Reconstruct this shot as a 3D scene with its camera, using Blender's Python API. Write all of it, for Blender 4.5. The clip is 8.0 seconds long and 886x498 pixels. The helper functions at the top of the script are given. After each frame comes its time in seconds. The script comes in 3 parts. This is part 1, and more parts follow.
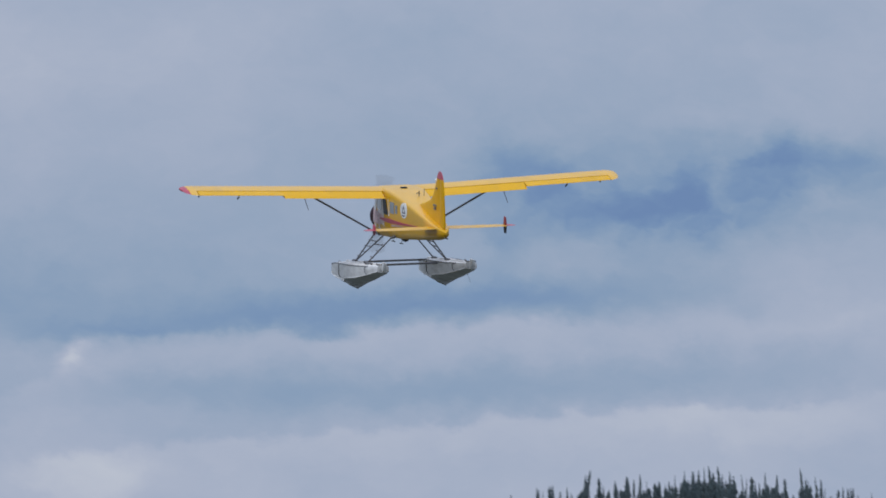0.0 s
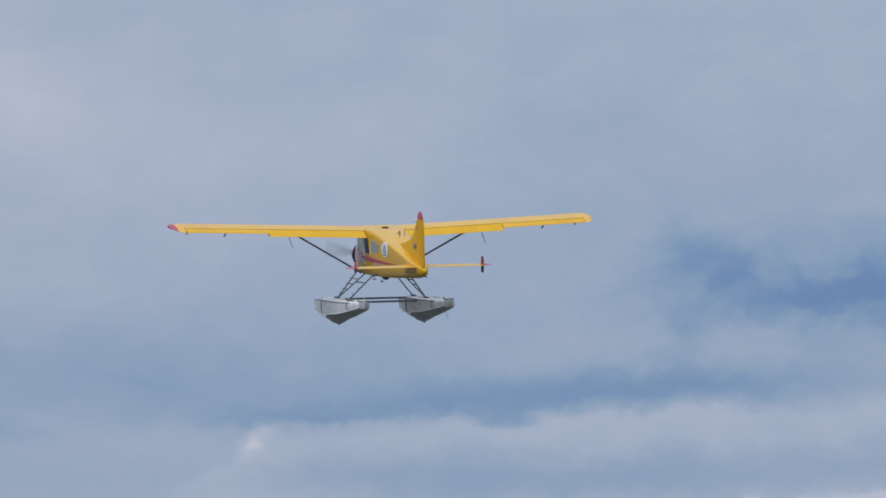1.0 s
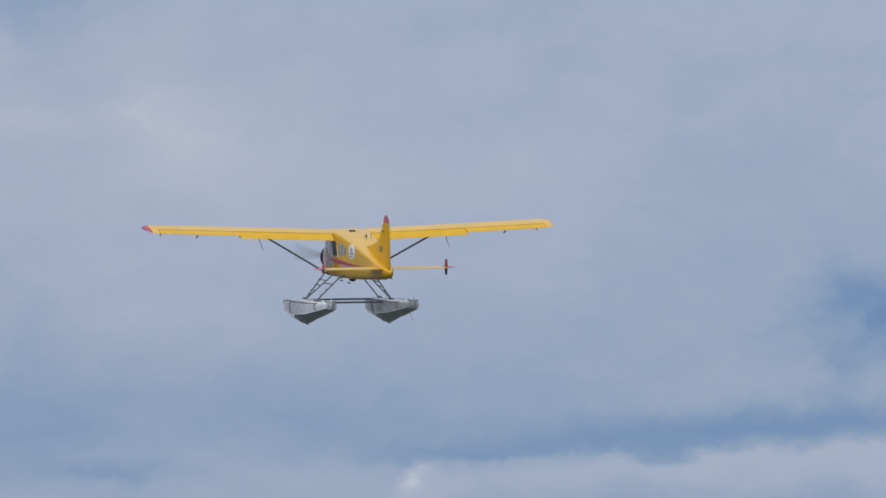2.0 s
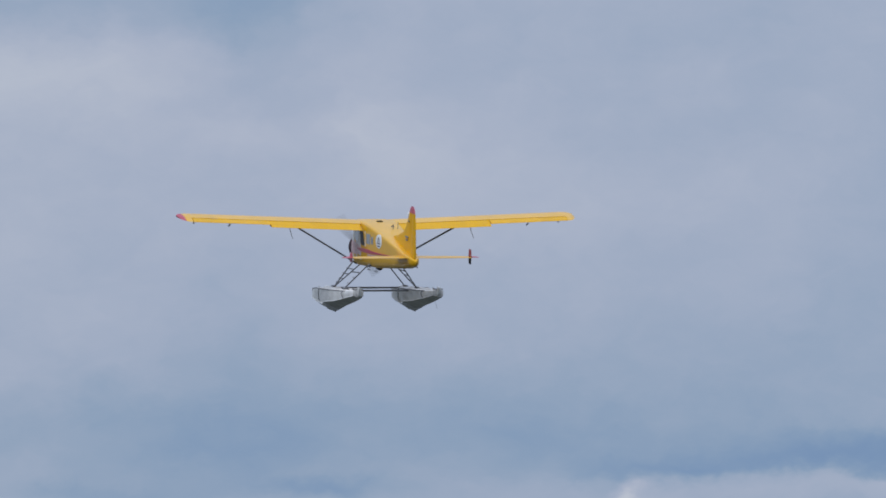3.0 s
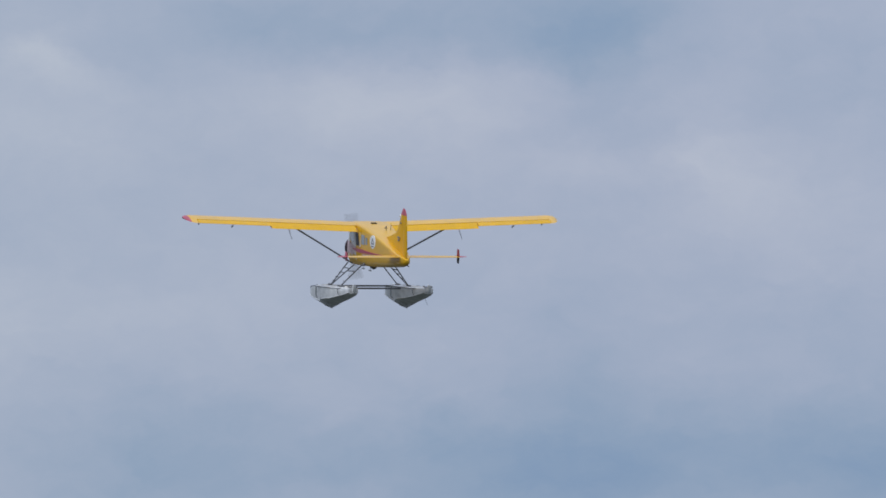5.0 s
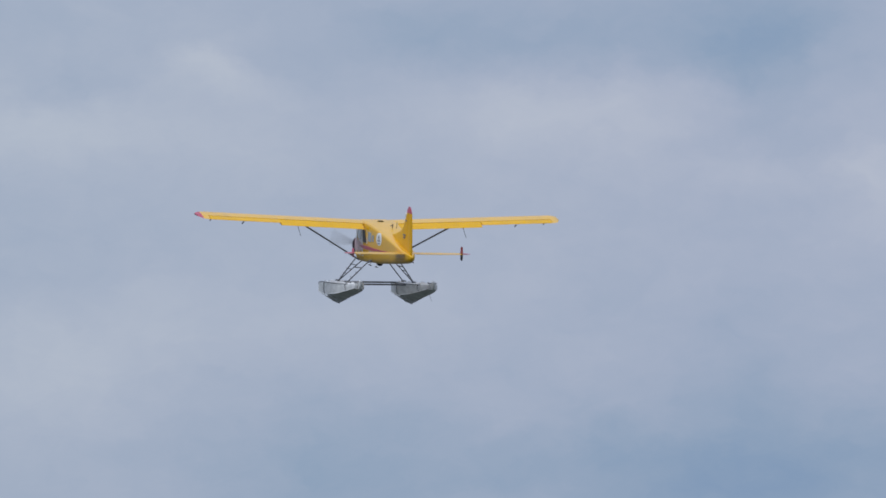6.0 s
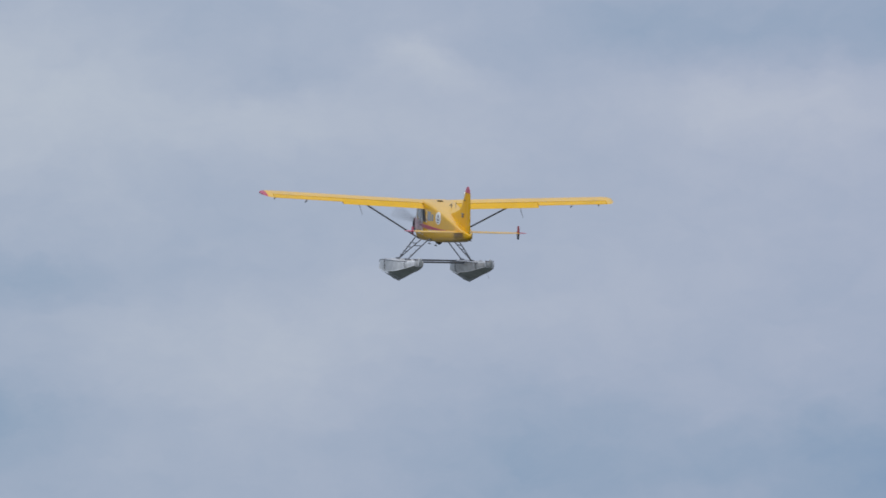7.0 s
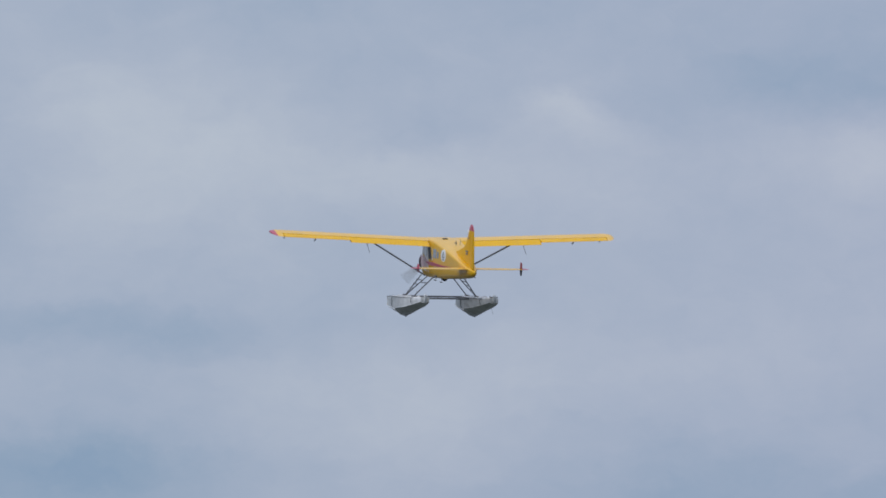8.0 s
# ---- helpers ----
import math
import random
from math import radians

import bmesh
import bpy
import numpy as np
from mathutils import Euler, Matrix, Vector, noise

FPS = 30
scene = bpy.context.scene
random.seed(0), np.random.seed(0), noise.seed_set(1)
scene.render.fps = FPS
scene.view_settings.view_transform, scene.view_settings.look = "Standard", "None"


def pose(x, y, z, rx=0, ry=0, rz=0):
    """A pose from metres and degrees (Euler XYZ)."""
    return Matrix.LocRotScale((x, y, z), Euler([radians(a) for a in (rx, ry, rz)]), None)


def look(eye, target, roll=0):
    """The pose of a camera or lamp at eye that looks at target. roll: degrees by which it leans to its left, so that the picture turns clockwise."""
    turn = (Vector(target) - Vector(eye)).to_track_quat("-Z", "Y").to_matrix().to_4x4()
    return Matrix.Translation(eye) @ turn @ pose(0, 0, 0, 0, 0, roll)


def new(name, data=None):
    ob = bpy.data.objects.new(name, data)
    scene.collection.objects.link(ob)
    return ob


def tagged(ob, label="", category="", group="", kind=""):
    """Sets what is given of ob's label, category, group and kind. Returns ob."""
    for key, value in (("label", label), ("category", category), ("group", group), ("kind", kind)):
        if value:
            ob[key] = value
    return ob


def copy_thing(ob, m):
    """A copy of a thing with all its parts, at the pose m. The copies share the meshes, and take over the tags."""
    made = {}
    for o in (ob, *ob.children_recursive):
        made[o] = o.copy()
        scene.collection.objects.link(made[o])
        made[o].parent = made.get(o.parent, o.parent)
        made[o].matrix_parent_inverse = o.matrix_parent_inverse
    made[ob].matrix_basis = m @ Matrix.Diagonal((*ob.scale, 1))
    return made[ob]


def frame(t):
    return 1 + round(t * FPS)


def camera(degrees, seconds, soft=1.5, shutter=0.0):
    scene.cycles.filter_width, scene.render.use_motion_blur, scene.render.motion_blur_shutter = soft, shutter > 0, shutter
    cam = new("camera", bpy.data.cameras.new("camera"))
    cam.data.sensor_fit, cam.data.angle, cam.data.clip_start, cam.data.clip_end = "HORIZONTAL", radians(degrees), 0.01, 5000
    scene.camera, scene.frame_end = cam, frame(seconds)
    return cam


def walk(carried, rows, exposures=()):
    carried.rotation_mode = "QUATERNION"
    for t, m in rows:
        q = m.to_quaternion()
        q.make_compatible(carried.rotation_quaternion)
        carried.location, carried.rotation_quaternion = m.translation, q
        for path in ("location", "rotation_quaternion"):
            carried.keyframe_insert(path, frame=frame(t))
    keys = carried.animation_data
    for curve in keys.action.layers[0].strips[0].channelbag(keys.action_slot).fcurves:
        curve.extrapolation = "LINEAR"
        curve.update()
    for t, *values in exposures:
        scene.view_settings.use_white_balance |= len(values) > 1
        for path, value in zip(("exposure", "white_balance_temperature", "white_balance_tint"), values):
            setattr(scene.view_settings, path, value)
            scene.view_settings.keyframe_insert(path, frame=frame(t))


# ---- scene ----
cam = camera(2.2, 8.0, soft=1.65, shutter=0.35)

# the camera stands on the shore and pans by hand after the aeroplane
walk(cam, [
    (0.0, pose(0, 0, 1.6, 92.0486, 0, -0.1136)), (0.1, pose(0, 0, 1.6, 92.0728, 0, -0.0656)), (0.2, pose(0, 0, 1.6, 92.0927, 0, -0.0237)),
    (0.3, pose(0, 0, 1.6, 92.1080, 0, 0.0223)), (0.4, pose(0, 0, 1.6, 92.1273, 0, 0.0751)), (0.5, pose(0, 0, 1.6, 92.1579, 0, 0.1183)),
    (0.6, pose(0, 0, 1.6, 92.1803, 0, 0.1619)), (0.7, pose(0, 0, 1.6, 92.2041, 0, 0.2071)), (0.8, pose(0, 0, 1.6, 92.2289, 0, 0.2565)),
    (0.9, pose(0, 0, 1.6, 92.2505, 0, 0.3028)), (1.0, pose(0, 0, 1.6, 92.2647, 0, 0.3376)), (1.1, pose(0, 0, 1.6, 92.2702, 0, 0.3899)),
    (1.2, pose(0, 0, 1.6, 92.2769, 0, 0.4449)), (1.3, pose(0, 0, 1.6, 92.2861, 0, 0.4856)), (1.4, pose(0, 0, 1.6, 92.2949, 0, 0.5176)),
    (1.5, pose(0, 0, 1.6, 92.3061, 0, 0.5413)), (1.6, pose(0, 0, 1.6, 92.3132, 0, 0.5843)), (1.7, pose(0, 0, 1.6, 92.3240, 0, 0.6169)),
    (2.8, pose(0, 0, 1.6, 92.4018, 0, 1.1473)), (2.9, pose(0, 0, 1.6, 92.3996, 0, 1.2009)), (3.0, pose(0, 0, 1.6, 92.3944, 0, 1.2653)),
    (3.1, pose(0, 0, 1.6, 92.4034, 0, 1.3162)), (3.2, pose(0, 0, 1.6, 92.4079, 0, 1.3741)), (3.3, pose(0, 0, 1.6, 92.4164, 0, 1.4461)),
    (3.4, pose(0, 0, 1.6, 92.4248, 0, 1.5052)), (3.5, pose(0, 0, 1.6, 92.4339, 0, 1.5719)), (3.6, pose(0, 0, 1.6, 92.4255, 0, 1.6255)),
    (3.7, pose(0, 0, 1.6, 92.4137, 0, 1.6654)), (3.8, pose(0, 0, 1.6, 92.3974, 0, 1.7050)), (3.9, pose(0, 0, 1.6, 92.3867, 0, 1.7416)),
    (4.0, pose(0, 0, 1.6, 92.3801, 0, 1.7765)), (4.1, pose(0, 0, 1.6, 92.3795, 0, 1.8225)), (4.2, pose(0, 0, 1.6, 92.3702, 0, 1.8641)),
    (4.3, pose(0, 0, 1.6, 92.3821, 0, 1.9011)), (4.4, pose(0, 0, 1.6, 92.3896, 0, 1.9296)), (4.5, pose(0, 0, 1.6, 92.4039, 0, 1.9469)),
    (4.6, pose(0, 0, 1.6, 92.4215, 0, 1.9760)), (4.7, pose(0, 0, 1.6, 92.4289, 0, 2.0038)), (4.8, pose(0, 0, 1.6, 92.4517, 0, 2.0371)),
    (4.9, pose(0, 0, 1.6, 92.4617, 0, 2.0758)), (5.0, pose(0, 0, 1.6, 92.4717, 0, 2.1128)), (5.1, pose(0, 0, 1.6, 92.4732, 0, 2.1573)),
    (5.2, pose(0, 0, 1.6, 92.4704, 0, 2.2091)), (6.3, pose(0, 0, 1.6, 92.4983, 0, 2.6626)), (6.4, pose(0, 0, 1.6, 92.4874, 0, 2.7152)),
    (6.5, pose(0, 0, 1.6, 92.4767, 0, 2.7750)), (6.6, pose(0, 0, 1.6, 92.4730, 0, 2.8386)), (6.7, pose(0, 0, 1.6, 92.4749, 0, 2.8931)),
    (6.8, pose(0, 0, 1.6, 92.4755, 0, 2.9473)), (6.9, pose(0, 0, 1.6, 92.4677, 0, 3.0013)), (7.0, pose(0, 0, 1.6, 92.4712, 0, 3.0522)),
    (7.1, pose(0, 0, 1.6, 92.4715, 0, 3.1086)), (7.2, pose(0, 0, 1.6, 92.4769, 0, 3.1492)), (7.3, pose(0, 0, 1.6, 92.4909, 0, 3.1844)),
    (7.4, pose(0, 0, 1.6, 92.4954, 0, 3.2182)), (7.5, pose(0, 0, 1.6, 92.5108, 0, 3.2444)), (7.6, pose(0, 0, 1.6, 92.5369, 0, 3.2707)),
    (7.7, pose(0, 0, 1.6, 92.5547, 0, 3.3042)), (7.8, pose(0, 0, 1.6, 92.5673, 0, 3.3375)), (7.9, pose(0, 0, 1.6, 92.5852, 0, 3.3779)),
    (8.0, pose(0, 0, 1.6, 92.6031, 0, 3.4181)),
])

# ---- world, sun ----
SUN_EL, SUN_AZ = 60.0, 216.0      # degrees; azimuth clockwise from straight ahead
FIRST_EL, FIRST_AZ, PPD = 2.0486, 0.1136, 712.7   # first aim of the camera, cloud units in a degree


def world_sky():
    w = bpy.data.worlds.new("sky")
    scene.world = w
    w.use_nodes = True
    nt = w.node_tree
    nt.nodes.clear()

    def node(kind, **kw):
        n = nt.nodes.new(kind)
        for k, v in kw.items():
            if k == "operation":
                n.operation = v
        return n

    def put(sock, v):
        if isinstance(v, bpy.types.NodeSocket):
            nt.links.new(v, sock)
        else:
            sock.default_value = v

    def m(op, a, b=0.0, c=0.0):
        n = node("ShaderNodeMath", operation=op)
        put(n.inputs[0], a), put(n.inputs[1], b), put(n.inputs[2], c)
        return n.outputs[0]

    def vm(op, a, b=(0, 0, 0), c=(0, 0, 0)):
        n = node("ShaderNodeVectorMath", operation=op)
        put(n.inputs[0], a), put(n.inputs[1], b), put(n.inputs[2], c)
        return n.outputs["Value"] if op == "DOT_PRODUCT" else n.outputs[0]

    tc = node("ShaderNodeTexCoord")
    sep = node("ShaderNodeSeparateXYZ")
    nt.links.new(tc.outputs["Generated"], sep.inputs[0])
    az = m("ARCTAN2", sep.outputs[0], sep.outputs[1])
    el = m("ARCSINE", sep.outputs[2])
    k = PPD * 180 / math.pi
    u = m("MULTIPLY_ADD", az, k, 784 - FIRST_AZ * PPD)
    v = m("MULTIPLY_ADD", el, -k, 441 + FIRST_EL * PPD)
    comb = node("ShaderNodeCombineXYZ")
    nt.links.new(u, comb.inputs[0]), nt.links.new(v, comb.inputs[1])
    p = comb.outputs[0]

    def fractal(scale, detail, rough, offset, vec=p):
        n = node("ShaderNodeTexNoise")
        n.inputs["Scale"].default_value = 1.0
        n.inputs["Detail"].default_value = detail
        n.inputs["Roughness"].default_value = rough
        nt.links.new(vm("MULTIPLY_ADD", vec, (*scale, 0), (offset, offset * 0.7, 0)), n.inputs["Vector"])
        return n

    # drifting edges: the shapes are pulled about by noise at two sizes
    w1 = fractal((1 / 330, 1 / 190), 3, 0.55, 3.1).outputs["Color"]
    w2 = fractal((1 / 110, 1 / 75), 6, 0.62, 8.4).outputs["Color"]
    q = vm("ADD", p, vm("MULTIPLY", vm("SUBTRACT", w1, (0.5, 0.5, 0.5)), (170, 80, 0)))
    q = vm("ADD", q, vm("MULTIPLY", vm("SUBTRACT", w2, (0.5, 0.5, 0.5)), (120, 80, 0)))

    w3 = fractal((1 / 50, 1 / 38), 3, 0.55, 6.1).outputs["Color"]
    q = vm("ADD", q, vm("MULTIPLY", vm("SUBTRACT", w3, (0.5, 0.5, 0.5)), (40, 28, 0)))

    f1 = fractal((1 / 620, 1 / 330), 5, 0.5, 1.7).outputs["Fac"]
    f2 = fractal((1 / 150, 1 / 95), 5, 0.58, 5.2, q).outputs["Fac"]
    f3 = fractal((1 / 48, 1 / 34), 4, 0.6, 2.9, q).outputs["Fac"]
    total = m("MULTIPLY_ADD", f1, 0.24, 0.615 - 0.12 - 0.085 - 0.025)
    total = m("MULTIPLY_ADD", f2, 0.17, total)
    total = m("MULTIPLY_ADD", f3, 0.050, total)

    shreds = m("MULTIPLY_ADD", fractal((1 / 115, 1 / 82), 3, 0.5, 4.3, q).outputs["Fac"], 3.2, -0.55)

    def patch(total, cu, cv, ru, rv, amount, crisp=False, torn=False):
        """A soft cloud mass (amount above 0) or a rift in the cloud (below 0), torn by shreds of cloud or not."""
        d = vm("MULTIPLY_ADD", q, (1 / ru, 1 / rv, 0), (-cu / ru, -cv / rv, 0))
        r2 = vm("DOT_PRODUCT", d, d)
        if crisp:
            r2 = m("MULTIPLY", r2, r2)
        g = m("EXPONENT", m("MULTIPLY", r2, -1.0))
        if torn:
            g = m("MULTIPLY", g, shreds)
        return m("MULTIPLY_ADD", g, amount, total)

    def bank(total, cu, cv, slope, ru, soft, fall, amount):
        """A cloud bank with a puffy upper edge that fades downwards."""
        qs = node("ShaderNodeSeparateXYZ")
        nt.links.new(q, qs.inputs[0])
        du = m("SUBTRACT", qs.outputs[0], cu)
        depth = m("SUBTRACT", qs.outputs[1], m("MULTIPLY_ADD", du, slope, cv))
        up = node("ShaderNodeMapRange")
        up.interpolation_type = "SMOOTHSTEP"
        nt.links.new(depth, up.inputs["Value"])
        up.inputs["From Max"].default_value = soft
        down = m("EXPONENT", m("MULTIPLY", m("MAXIMUM", depth, 0.0), -1.0 / fall))
        e = m("MULTIPLY", du, 1.0 / ru)
        e2 = m("MULTIPLY", e, e)
        wide = m("EXPONENT", m("MULTIPLY", m("MULTIPLY", e2, e2), -1.0))
        return m("MULTIPLY_ADD", m("MULTIPLY", m("MULTIPLY", up.outputs[0], down), wide), amount, total)

    total = bank(total, 620, 572, -0.02, 480, 26, 90, 0.17)
    total = bank(total, 1380, 560, -0.10, 330, 30, 60, 0.03)
    total = bank(total, 800, 737, -0.07, 800, 22, 120, 0.16)
    total = bank(total, 90, 650, -0.35, 120, 30, 110, 0.10)
    # rifts
    total = patch(total, 1420, 300, 210, 62, -0.19, torn=True)
    total = patch(total, 1330, 290, 110, 45, -0.10, torn=True)
    total = patch(total, 930, 330, 100, 80, -0.16, torn=True)
    total = patch(total, 915, 320, 60, 75, -0.11)
    total = patch(total, 1290, 372, 180, 40, -0.11, torn=True)
    total = patch(total, 1140, 355, 150, 75, -0.19, torn=True)
    total = patch(total, 1190, 300, 90, 50, -0.12)
    total = patch(total, 895, 440, 40, 28, -0.13)
    total = patch(total, -540, 430, 160, 200, -0.07)
    total = patch(total, 950, 330, 700, 380, -0.09)
    total = patch(total, 150, 450, 450, 130, -0.07)
    total = patch(total, -250, 480, 380, 120, -0.06)
    total = patch(total, -620, 560, 320, 90, -0.05)
    total = patch(total, 1090, 350, 320, 100, -0.12, torn=True)
    total = patch(total, 600, 540, 340, 36, -0.21)
    total = patch(total, 930, 526, 330, 40, -0.23)
    total = patch(total, 250, 588, 220, 25, -0.24)
    total = patch(total, 440, 562, 190, 22, -0.12)
    total = patch(total, 40, 540, 260, 70, -0.12)
    total = patch(total, -390, 622, 120, 18, -0.20)
    total = patch(total, -260, 690, 260, 75, -0.13)
    total = patch(total, -830, 625, 220, 22, -0.13)
    total = patch(total, -600, 530, 560, 90, -0.12)
    total = patch(total, 620, 690, 520, 45, -0.20)
    total = patch(total, 1200, 650, 380, 45, -0.15)
    total = patch(total, -800, -240, 330, 60, -0.10)
    total = patch(total, -540, -230, 130, 220, -0.16)
    total = patch(total, -1100, -250, 260, 100, -0.06)
    total = patch(total, -2330, 190, 330, 50, -0.17)
    total = patch(total, -2400, 440, 300, 60, -0.16)
    total = patch(total, -1750, -170, 120, 40, -0.10)
    total = patch(total, -820, 530, 220, 110, -0.06)
    # cloud masses
    total = patch(total, 1450, 560, 190, 120, 0.08)
    total = patch(total, -450, 110, 420, 130, 0.05)
    total = patch(total, 1150, 575, 420, 30, 0.05)
    total = patch(total, 1350, 740, 300, 40, 0.08, True)
    total = patch(total, 125, 632, 30, 18, 0.32)
    total = patch(total, 150, 838, 105, 52, 0.15, True)
    total = patch(total, 330, 110, 420, 90, 0.03)
    total = patch(total, -200, 40, 220, 130, 0.10)
    total = patch(total, -870, -120, 360, 85, 0.16)
    total = patch(total, -530, 0, 160, 36, 0.10)
    total = patch(total, -330, 0, 80, 60, 0.10)
    total = patch(total, -1555, -215, 55, 26, 0.09)
    total = patch(total, -1510, -195, 50, 26, 0.09)
    total = patch(total, -1465, -165, 50, 30, 0.08)
    total = patch(total, -1800, -90, 380, 90, 0.13)
    total = patch(total, -2280, -150, 240, 160, 0.18)
    total = patch(total, -1450, 300, 400, 130, 0.09)
    total = patch(total, -1950, 330, 300, 120, 0.09)

    total = patch(total, -1500, 80, 700, 280, 0.06)
    total = patch(total, -2350, 60, 500, 350, 0.03)
    total = patch(total, -1330, 480, 240, 140, -0.13)
    total = patch(total, -2450, 480, 260, 150, -0.06)
    ramp = node("ShaderNodeValToRGB")
    ramp.color_ramp.interpolation = "B_SPLINE"
    els = ramp.color_ramp.elements
    els[0].position, els[0].color = 0.0, (0.130, 0.225, 0.440, 1)
    els[1].position, els[1].color = 1.0, (0.56, 0.60, 0.68, 1)
    for pos, col in ((0.22, (0.172, 0.284, 0.48, 1)), (0.42, (0.258, 0.358, 0.508, 1)), (0.60, (0.358, 0.422, 0.568, 1)), (0.78, (0.442, 0.490, 0.615, 1))):
        e = els.new(pos)
        e.color = col
    nt.links.new(total, ramp.inputs[0])

    sky = node("ShaderNodeTexSky")
    sky.sky_type = "NISHITA"
    sky.sun_disc = False
    sky.sun_elevation, sky.sun_rotation = radians(SUN_EL), radians(SUN_AZ)
    b1, b2 = node("ShaderNodeBackground"), node("ShaderNodeBackground")
    nt.links.new(sky.outputs[0], b1.inputs[0])
    b1.inputs[1].default_value = 0.06
    # the cloud turns from lilac to a more neutral grey towards the left of the pan
    hue = node("ShaderNodeMapRange")
    nt.links.new(u, hue.inputs["Value"])
    hue.inputs["From Min"].default_value, hue.inputs["From Max"].default_value = -2000, 500
    tint = node("ShaderNodeValToRGB")
    for e, pos, col in zip((tint.color_ramp.elements[0], tint.color_ramp.elements[1], tint.color_ramp.elements.new(0.55)), (0.0, 1.0, 0.55), ((0.978, 1.0, 0.985, 1), (0.994, 0.998, 1.005, 1), (1.006, 0.999, 0.997, 1))):
        e.position, e.color = pos, col
    nt.links.new(hue.outputs[0], tint.inputs[0])
    nt.links.new(vm("MULTIPLY", ramp.outputs[0], tint.outputs[0]), b2.inputs[0])
    lift = node("ShaderNodeMapRange")
    lift.interpolation_type = "SMOOTHSTEP"
    nt.links.new(el, lift.inputs["Value"])
    for key, val in (("From Min", radians(5)), ("From Max", radians(45)), ("To Min", 1.0), ("To Max", 2.0)):
        lift.inputs[key].default_value = val
    nt.links.new(lift.outputs[0], b2.inputs[1])
    mix = node("ShaderNodeMixShader")
    mix.inputs[0].default_value = 0.92
    out = node("ShaderNodeOutputWorld")
    nt.links.new(b1.outputs[0], mix.inputs[1])
    nt.links.new(b2.outputs[0], mix.inputs[2])
    nt.links.new(mix.outputs[0], out.inputs[0])


world_sky()
sun = new("sun", bpy.data.lights.new("sun", "SUN"))
sun.data.energy, sun.data.angle, sun.data.color = 1.3, radians(70), (1.0, 0.95, 0.87)
_e, _a = radians(SUN_EL), radians(SUN_AZ)
sun.matrix_world = look((math.sin(_a) * math.cos(_e) * 100, math.cos(_a) * math.cos(_e) * 100, math.sin(_e) * 100), (0, 0, 0))


# ---- materials ----
def material(name, color, rough=0.5, metal=0.0, coat=0.0, vary=0.12, scale=2.0, bump=0.02, grain=40.0, dirt=0.0, dirt_color=(0.12, 0.10, 0.07), spec=0.4):
    mt = bpy.data.materials.new(name)
    mt.use_nodes = True
    nt = mt.node_tree
    bsdf = nt.nodes["Principled BSDF"]
    tc = nt.nodes.new("ShaderNodeTexCoord")
    n1, n2 = nt.nodes.new("ShaderNodeTexNoise"), nt.nodes.new("ShaderNodeTexNoise")
    for n, s, d in ((n1, scale, 4), (n2, grain, 3)):
        n.inputs["Scale"].default_value, n.inputs["Detail"].default_value = s, d
        nt.links.new(tc.outputs["Object"], n.inputs["Vector"])
    ramp = nt.nodes.new("ShaderNodeValToRGB")
    lo = tuple(c * (1 - vary) for c in color)
    hi = tuple(min(1, c * (1 + vary)) for c in color)
    ramp.color_ramp.elements[0].position, ramp.color_ramp.elements[0].color = 0.3, (*lo, 1)
    ramp.color_ramp.elements[1].position, ramp.color_ramp.elements[1].color = 0.7, (*hi, 1)
    nt.links.new(n1.outputs["Fac"], ramp.inputs[0])
    base = ramp.outputs[0]
    if dirt:
        n3 = nt.nodes.new("ShaderNodeTexNoise")
        n3.inputs["Scale"].default_value, n3.inputs["Detail"].default_value = scale * 2.3, 7
        mp = nt.nodes.new("ShaderNodeMapping")
        mp.inputs["Scale"].default_value = (1.0, 0.35, 1.6)
        nt.links.new(tc.outputs["Object"], mp.inputs[0])
        nt.links.new(mp.outputs[0], n3.inputs["Vector"])
        mr = nt.nodes.new("ShaderNodeMapRange")
        mr.inputs["From Min"].default_value, mr.inputs["From Max"].default_value, mr.inputs["To Max"].default_value = 0.5, 0.78, dirt
        nt.links.new(n3.outputs["Fac"], mr.inputs["Value"])
        mx = nt.nodes.new("ShaderNodeMix")
        mx.data_type = "RGBA"
        nt.links.new(mr.outputs[0], mx.inputs["Factor"])
        nt.links.new(base, mx.inputs["A"])
        mx.inputs["B"].default_value = (*dirt_color, 1)
        base = mx.outputs["Result"]
    nt.links.new(base, bsdf.inputs["Base Color"])
    rr = nt.nodes.new("ShaderNodeMapRange")
    rr.inputs["To Min"].default_value, rr.inputs["To Max"].default_value = max(0.03, rough - 0.08), min(1, rough + 0.1)
    nt.links.new(n2.outputs["Fac"], rr.inputs["Value"])
    nt.links.new(rr.outputs[0], bsdf.inputs["Roughness"])
    bsdf.inputs["Metallic"].default_value = metal
    bsdf.inputs["Specular IOR Level"].default_value = spec
    bsdf.inputs["Coat Weight"].default_value, bsdf.inputs["Coat Roughness"].default_value = coat, 0.3
    bp = nt.nodes.new("ShaderNodeBump")
    bp.inputs["Strength"].default_value, bp.inputs["Distance"].default_value = 0.4, bump
    nt.links.new(n2.outputs["Fac"], bp.inputs["Height"])
    nt.links.new(bp.outputs[0], bsdf.inputs["Normal"])
    return mt


